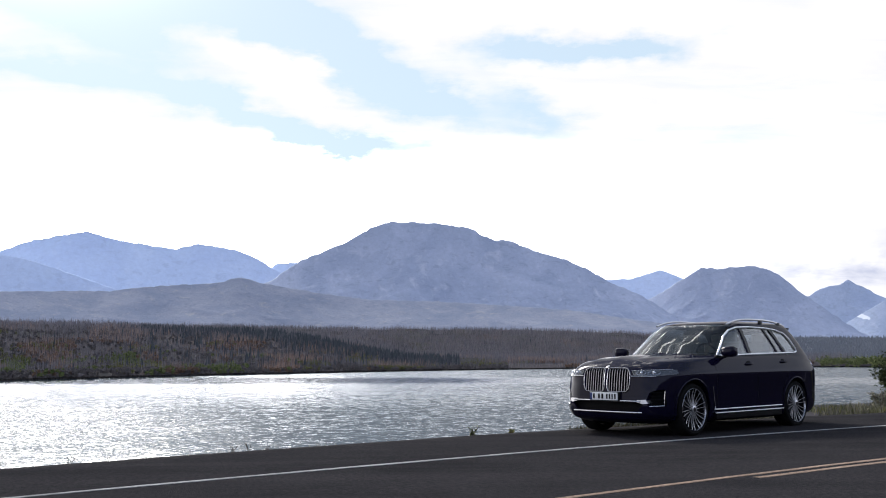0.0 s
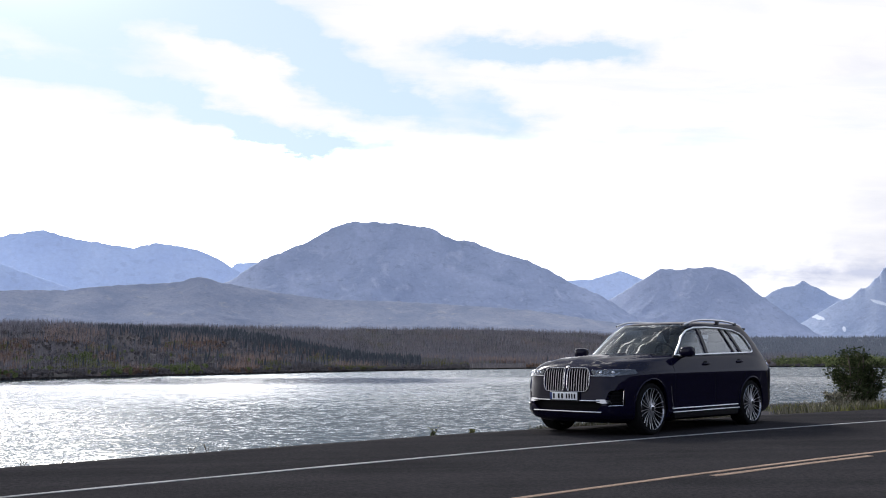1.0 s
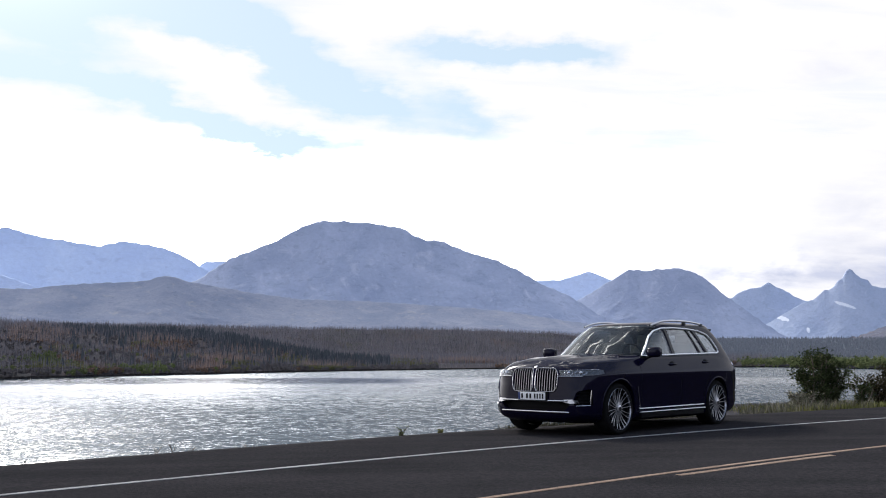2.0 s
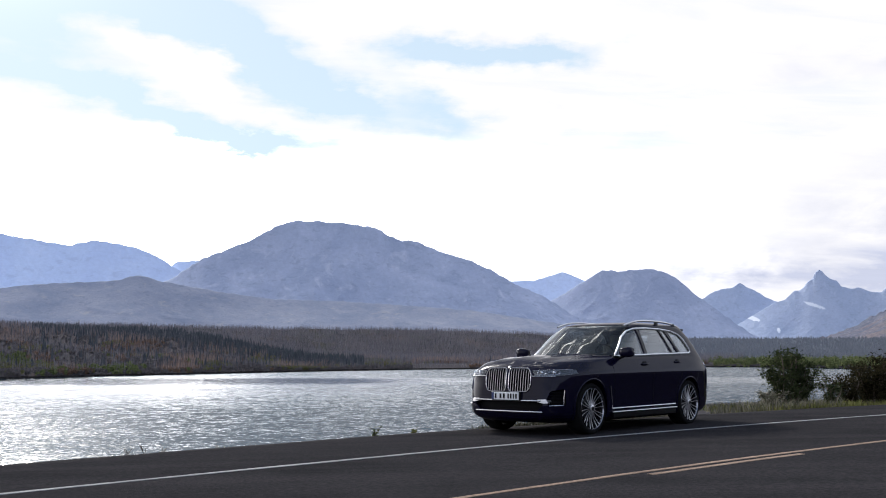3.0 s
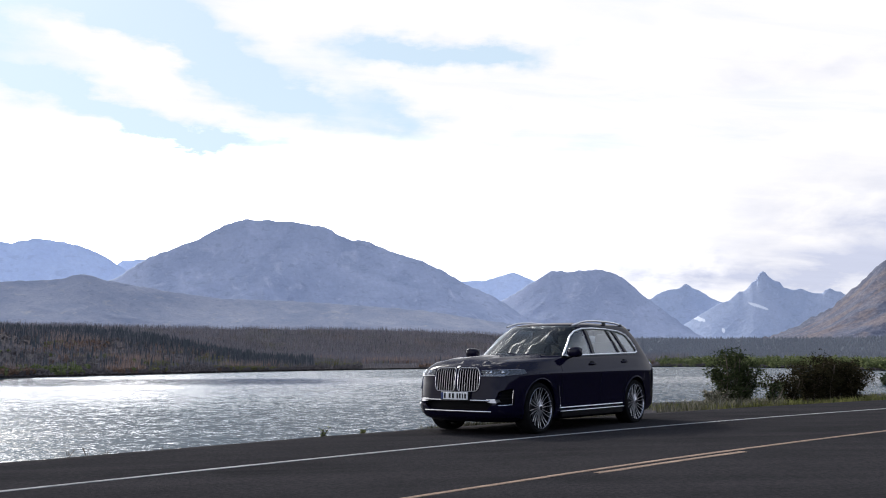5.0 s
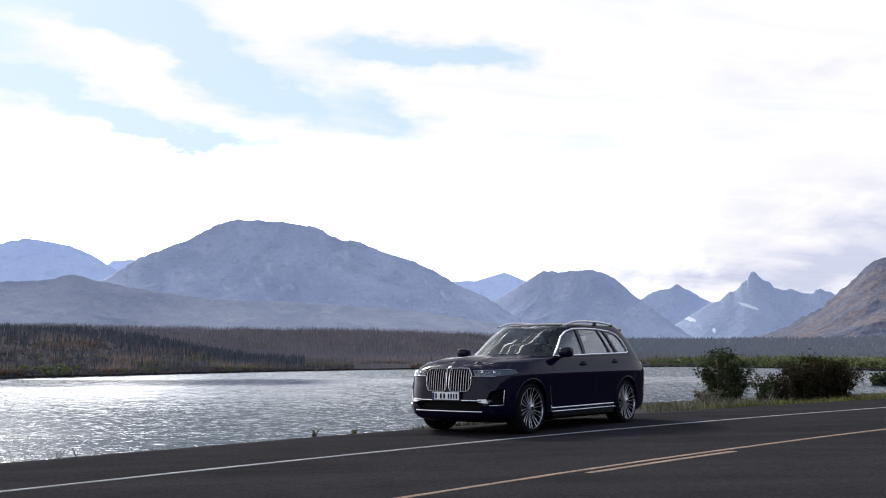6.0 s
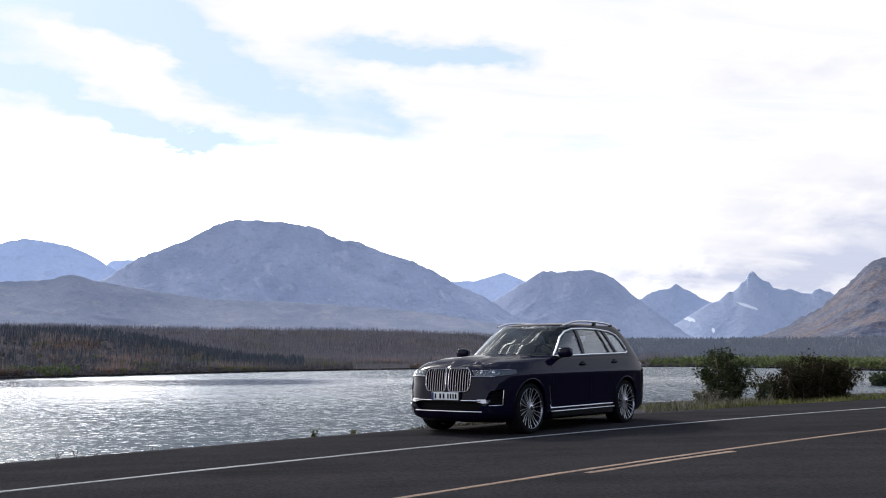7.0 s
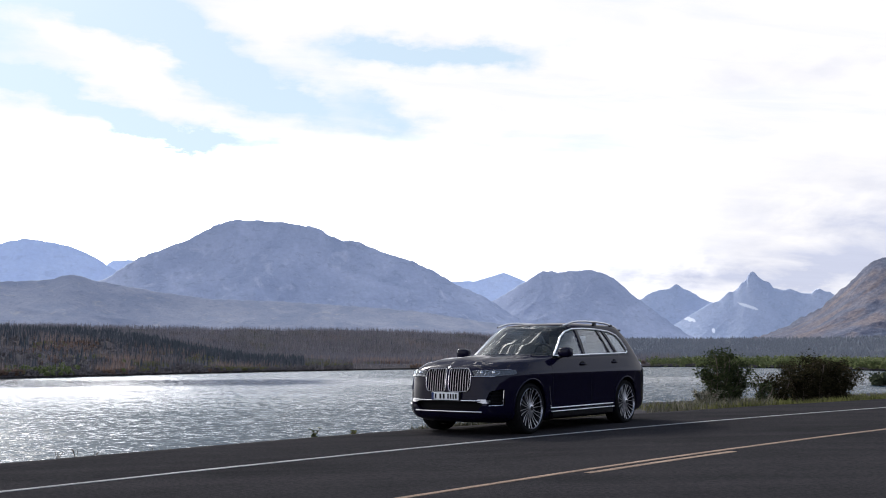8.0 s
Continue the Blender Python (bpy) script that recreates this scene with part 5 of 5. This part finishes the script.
        rail = part("roof_rail", tube([(x, s * y, z) for x, y, z in pts], 0.0145, flat=1.2), ALLOY, car, "bright metal roof rail")
        for x, z in ((-2.55, 1.772), (-3.15, 1.742)):
            part("rail_foot", box(x, s * 0.655, z, 0.09, 0.035, 0.08, 0.008), BLACK, rail)
        # mirror
        b = bmesh.new()
        bmesh.ops.create_uvsphere(b, u_segments=24, v_segments=14, radius=1.0)
        for v in b.verts:
            p = v.co
            p.x, p.y, p.z = (math.copysign(abs(c) ** 0.62, c) for c in p)
            p.x = p.x * 0.085 * (1.0 if p.x < 0 else 1.15 - 0.25 * abs(p.y))
            p.y, p.z = p.y * 0.120, p.z * 0.080 * (1.0 + 0.12 * p.y * s)
        mirror = part("mirror", b, PAINT, car, "dark door mirror")
        mirror.matrix_basis = pose(-0.90, s * 1.035, 1.256, 0, 0, -s * 6)
        part("mirror_arm", tube([(0.01, -s * 0.19, -0.105), (0.0, -s * 0.12, -0.085), (0, -s * 0.04, -0.06)], 0.026), BLACK, mirror)
        part("mirror_glass", box(-0.083, 0, 0, 0.008, 0.20, 0.115, 0.003), LENS_WHITE, mirror)
        part("mirror_foot", box(-0.80, s * 0.905, 1.155, 0.16, 0.03, 0.09, 0.012), BLACK, car)
        # handles
        for x, z in ((-1.60, 1.062), (-2.73, 1.098)):
            y = side_y(BODY, x, z)
            # a dark disc gives the shade of the handle's recess; nothing is hollowed
            recess_shade = bmesh.new()
            bmesh.ops.create_uvsphere(recess_shade, u_segments=20, v_segments=10, radius=1.0, matrix=Matrix.Translation((x, s * (y - 0.006), z - 0.008)) @ Matrix.Diagonal((0.098, 0.014, 0.058, 1)))
            handle = part("door_handle", recess_shade, DARK, car, "door handle on a dark disc for its recess shade")
            part("handle_grip", tube([(x + 0.105, s * (y + 0.012), z), (x + 0.06, s * (y + 0.03), z + 0.004), (x - 0.06, s * (y + 0.03), z + 0.008), (x - 0.105, s * (y + 0.012), z + 0.010)], 0.014, flat=1.2), PAINT, handle)
        # sill
        board = part("running_board", tube([(x, s * 0.985, 0.318 + 0.012 * (-x) / 2.6) for x in np.linspace(-0.56, -2.60, 12)], 0.016, flat=0.6), SATIN, car, "bright running board")
        part("sill_trim", tube([(x, s * (side_y(BODY, x, 0.385) + 0.006), 0.372 + 0.014 * (-x) / 2.6) for x in np.linspace(-0.56, -2.60, 12)], 0.010), SATIN, car, "chrome sill strip")
        part("side_skirt", box(-1.58, s * 0.95, 0.275, 2.0, 0.06, 0.10, 0.02), DARK, car)
        part("side_blade", tube([(x, s * (side_y(BODY, x, z) + 0.004), z) for x, z in dense([(-0.50, 0.72), (-0.53, 0.60), (-0.575, 0.42), (-0.57, 0.375)], 0.04, False)], 0.008), CHROME, car, "chrome blade behind the wheel arch")
        # shut lines
        for line in ([(-0.60, 1.13), (-0.60, 0.90), (-0.62, 0.60), (-0.66, 0.42)], [(-1.83, 1.19), (-1.83, 0.8), (-1.86, 0.42)], [(-2.98, 1.22), (-2.93, 1.05), (-2.78, 0.86), (-2.66, 0.66), (-2.62, 0.42)]):
            pts = [(x, s * (side_y(BODY, x, z) - 0.001), z) for x, z in dense(line, 0.05, False) if z < 1.185]
            part("door_gap", tube(pts, 0.0042, sides=5), DARK, car)
        # rear
        tail = cut(stack(BODY, np.linspace(0.9, 1.15, 14), 0.006, hood_dome), [prism(rounded([(-4.30, 1.0), (-4.02, 1.02), (-3.80, 1.065), (-3.92, 1.12), (-4.30, 1.13)], 0.02), "y", s * 0.55, s * 1.3)], "INTERSECT")
        part("tail_light", tail, TAIL, car, "slim red tail light")
        part("rear_trim", tube([(x, s * (side_y(BODY, x, 0.585) + 0.005), 0.585 + 0.02 * (x + 4.2)) for x in np.linspace(-3.88, -4.16, 7)], 0.010), CHROME, car)
    spoiler = box(-3.58, 0, 1.690, 0.16, 1.20, 0.035, 0.014)
    part("roof_spoiler", spoiler, PAINT, car)
    for s in (1, -1):
        pts = [(nose_x(CANOPY, y, 1.205) + 0.02, y, 1.20 + 0.012) for y in np.linspace(s * 0.05, s * 0.62, 12)]
        part("wiper", tube(pts, 0.010), BLACK, car)
    cowl = [(nose_x(CANOPY, y, 1.185) + 0.05, y, 1.187) for y in np.linspace(-0.78, 0.78, 25)]
    part("cowl", tube(cowl, 0.035, flat=0.5), BLACK, car)
    # inside
    part("cabin_floor", stack(CANOPY, (1.14, 1.185), -0.07), CABIN, car)
    part("dashboard", box(-1.02, 0, 1.195, 0.42, 1.42, 0.10, 0.035), CABIN, car)
    wheel_ring = tube([(-1.32 + 0.06 * math.sin(a), 0.38 + 0.185 * math.cos(a), 1.22 + 0.175 * math.sin(a)) for a in np.linspace(0, math.tau, 32, endpoint=False)], 0.015, True)
    part("steering_wheel", wheel_ring, CABIN, car)
    for x, ys, w in ((-1.98, (0.38, -0.38), 0.52), (-2.92, (0.40, -0.40), 0.52), (-3.40, (0.36, -0.36), 0.40)):
        for y in ys:
            b = box(x, y, 1.26, 0.15, w, 0.36, 0.06)
            seat = part("seat", b, LEATHER, car, "pale leather seat back")
            part("headrest", box(x - 0.03, y, 1.515 if x > -3 else 1.48, 0.11, 0.27, 0.17, 0.05), LEATHER, seat)
            part("headrest_post", tube([(x - 0.03, y, 1.38), (x - 0.03, y, 1.47)], 0.012), CHROME, seat)
    part("inner_mirror", box(-1.42, 0, 1.585, 0.03, 0.22, 0.065, 0.012), BLACK, car)
    for x, r in ((0.0, 0.0), (-3.105, 0.0)):
        for s in (1, -1):
            build_wheel(car, x, s * 0.828)
    car.matrix_world = pose(3.11, 14.54, 0.0, 0.70, -0.60, 221.7)
    return car


build_car()


# ---------------------------------------------------------------- roadside plants
def stand(x, y):
    return x, y, float(ground_height(np.array(x), np.array(y)))


shrub("shrub", "tall loose green shrub beside the road", stand(11.7, 23.6), 1.66, 1.15, LEAF_DARK, 41, 11, 5200, sparse=0.1)
shrub("shrub", "tall loose green shrub beside the road", stand(12.2, 23.8), 1.60, 0.85, LEAF_DARK, 42, 9, 3800, sparse=0.05)
shrub("shrub", "low thin twiggy shrub among grass", stand(13.2, 24.0), 0.95, 0.8, LEAF_DARK, 43, 6, 1100, sparse=0.3)
shrub("shrub", "low dark shrub among grass", stand(13.95, 24.4), 0.95, 0.9, LEAF_RED, 44, 8, 2400)
for k, (x, y, h) in enumerate(((14.75, 24.8, 1.30), (15.3, 25.0, 1.42), (15.9, 25.25, 1.42), (16.45, 25.5, 1.25))):
    shrub("shrub", "dense dark brownish shrub beside the road", stand(x, y), h, 1.15, LEAF_RED, 50 + k, 12, 5200)
shrub("shrub", "low sprawling grey-green shrub on the verge", stand(11.0, 23.0), 0.55, 0.8, WEED, 61, 8, 1000, sparse=0.2)
tuft("weed", "small leafy green weed on the shoulder's edge", 8.50, 2.70, 0.20, 8, GREEN_TREE, 71)
tuft("weed", "small leafy weed on the shoulder's edge", 9.35, 2.8, 0.13, 6, GRASS, 72)
for k, (s, m, h) in enumerate(((4.6, 2.76, 0.15), (4.85, 2.78, 0.20), (5.1, 2.78, 0.13), (3.0, 2.74, 0.12), (2.55, 2.74, 0.18), (1.6, 2.76, 0.12), (5.9, 2.8, 0.11))):
    tuft("weed", "dry brown twiggy weed on the shoulder's edge", s, m, h, 4, WEED, 80 + k, False)


# ---------------------------------------------------------------- what moves
def motions():
    walk(lake, [(0.0, pose(0, 0, WATER_Z)), (4.0, pose(-1.6, -2.4, WATER_Z)), (8.0, pose(-3.2, -4.8, WATER_Z))])


motions()
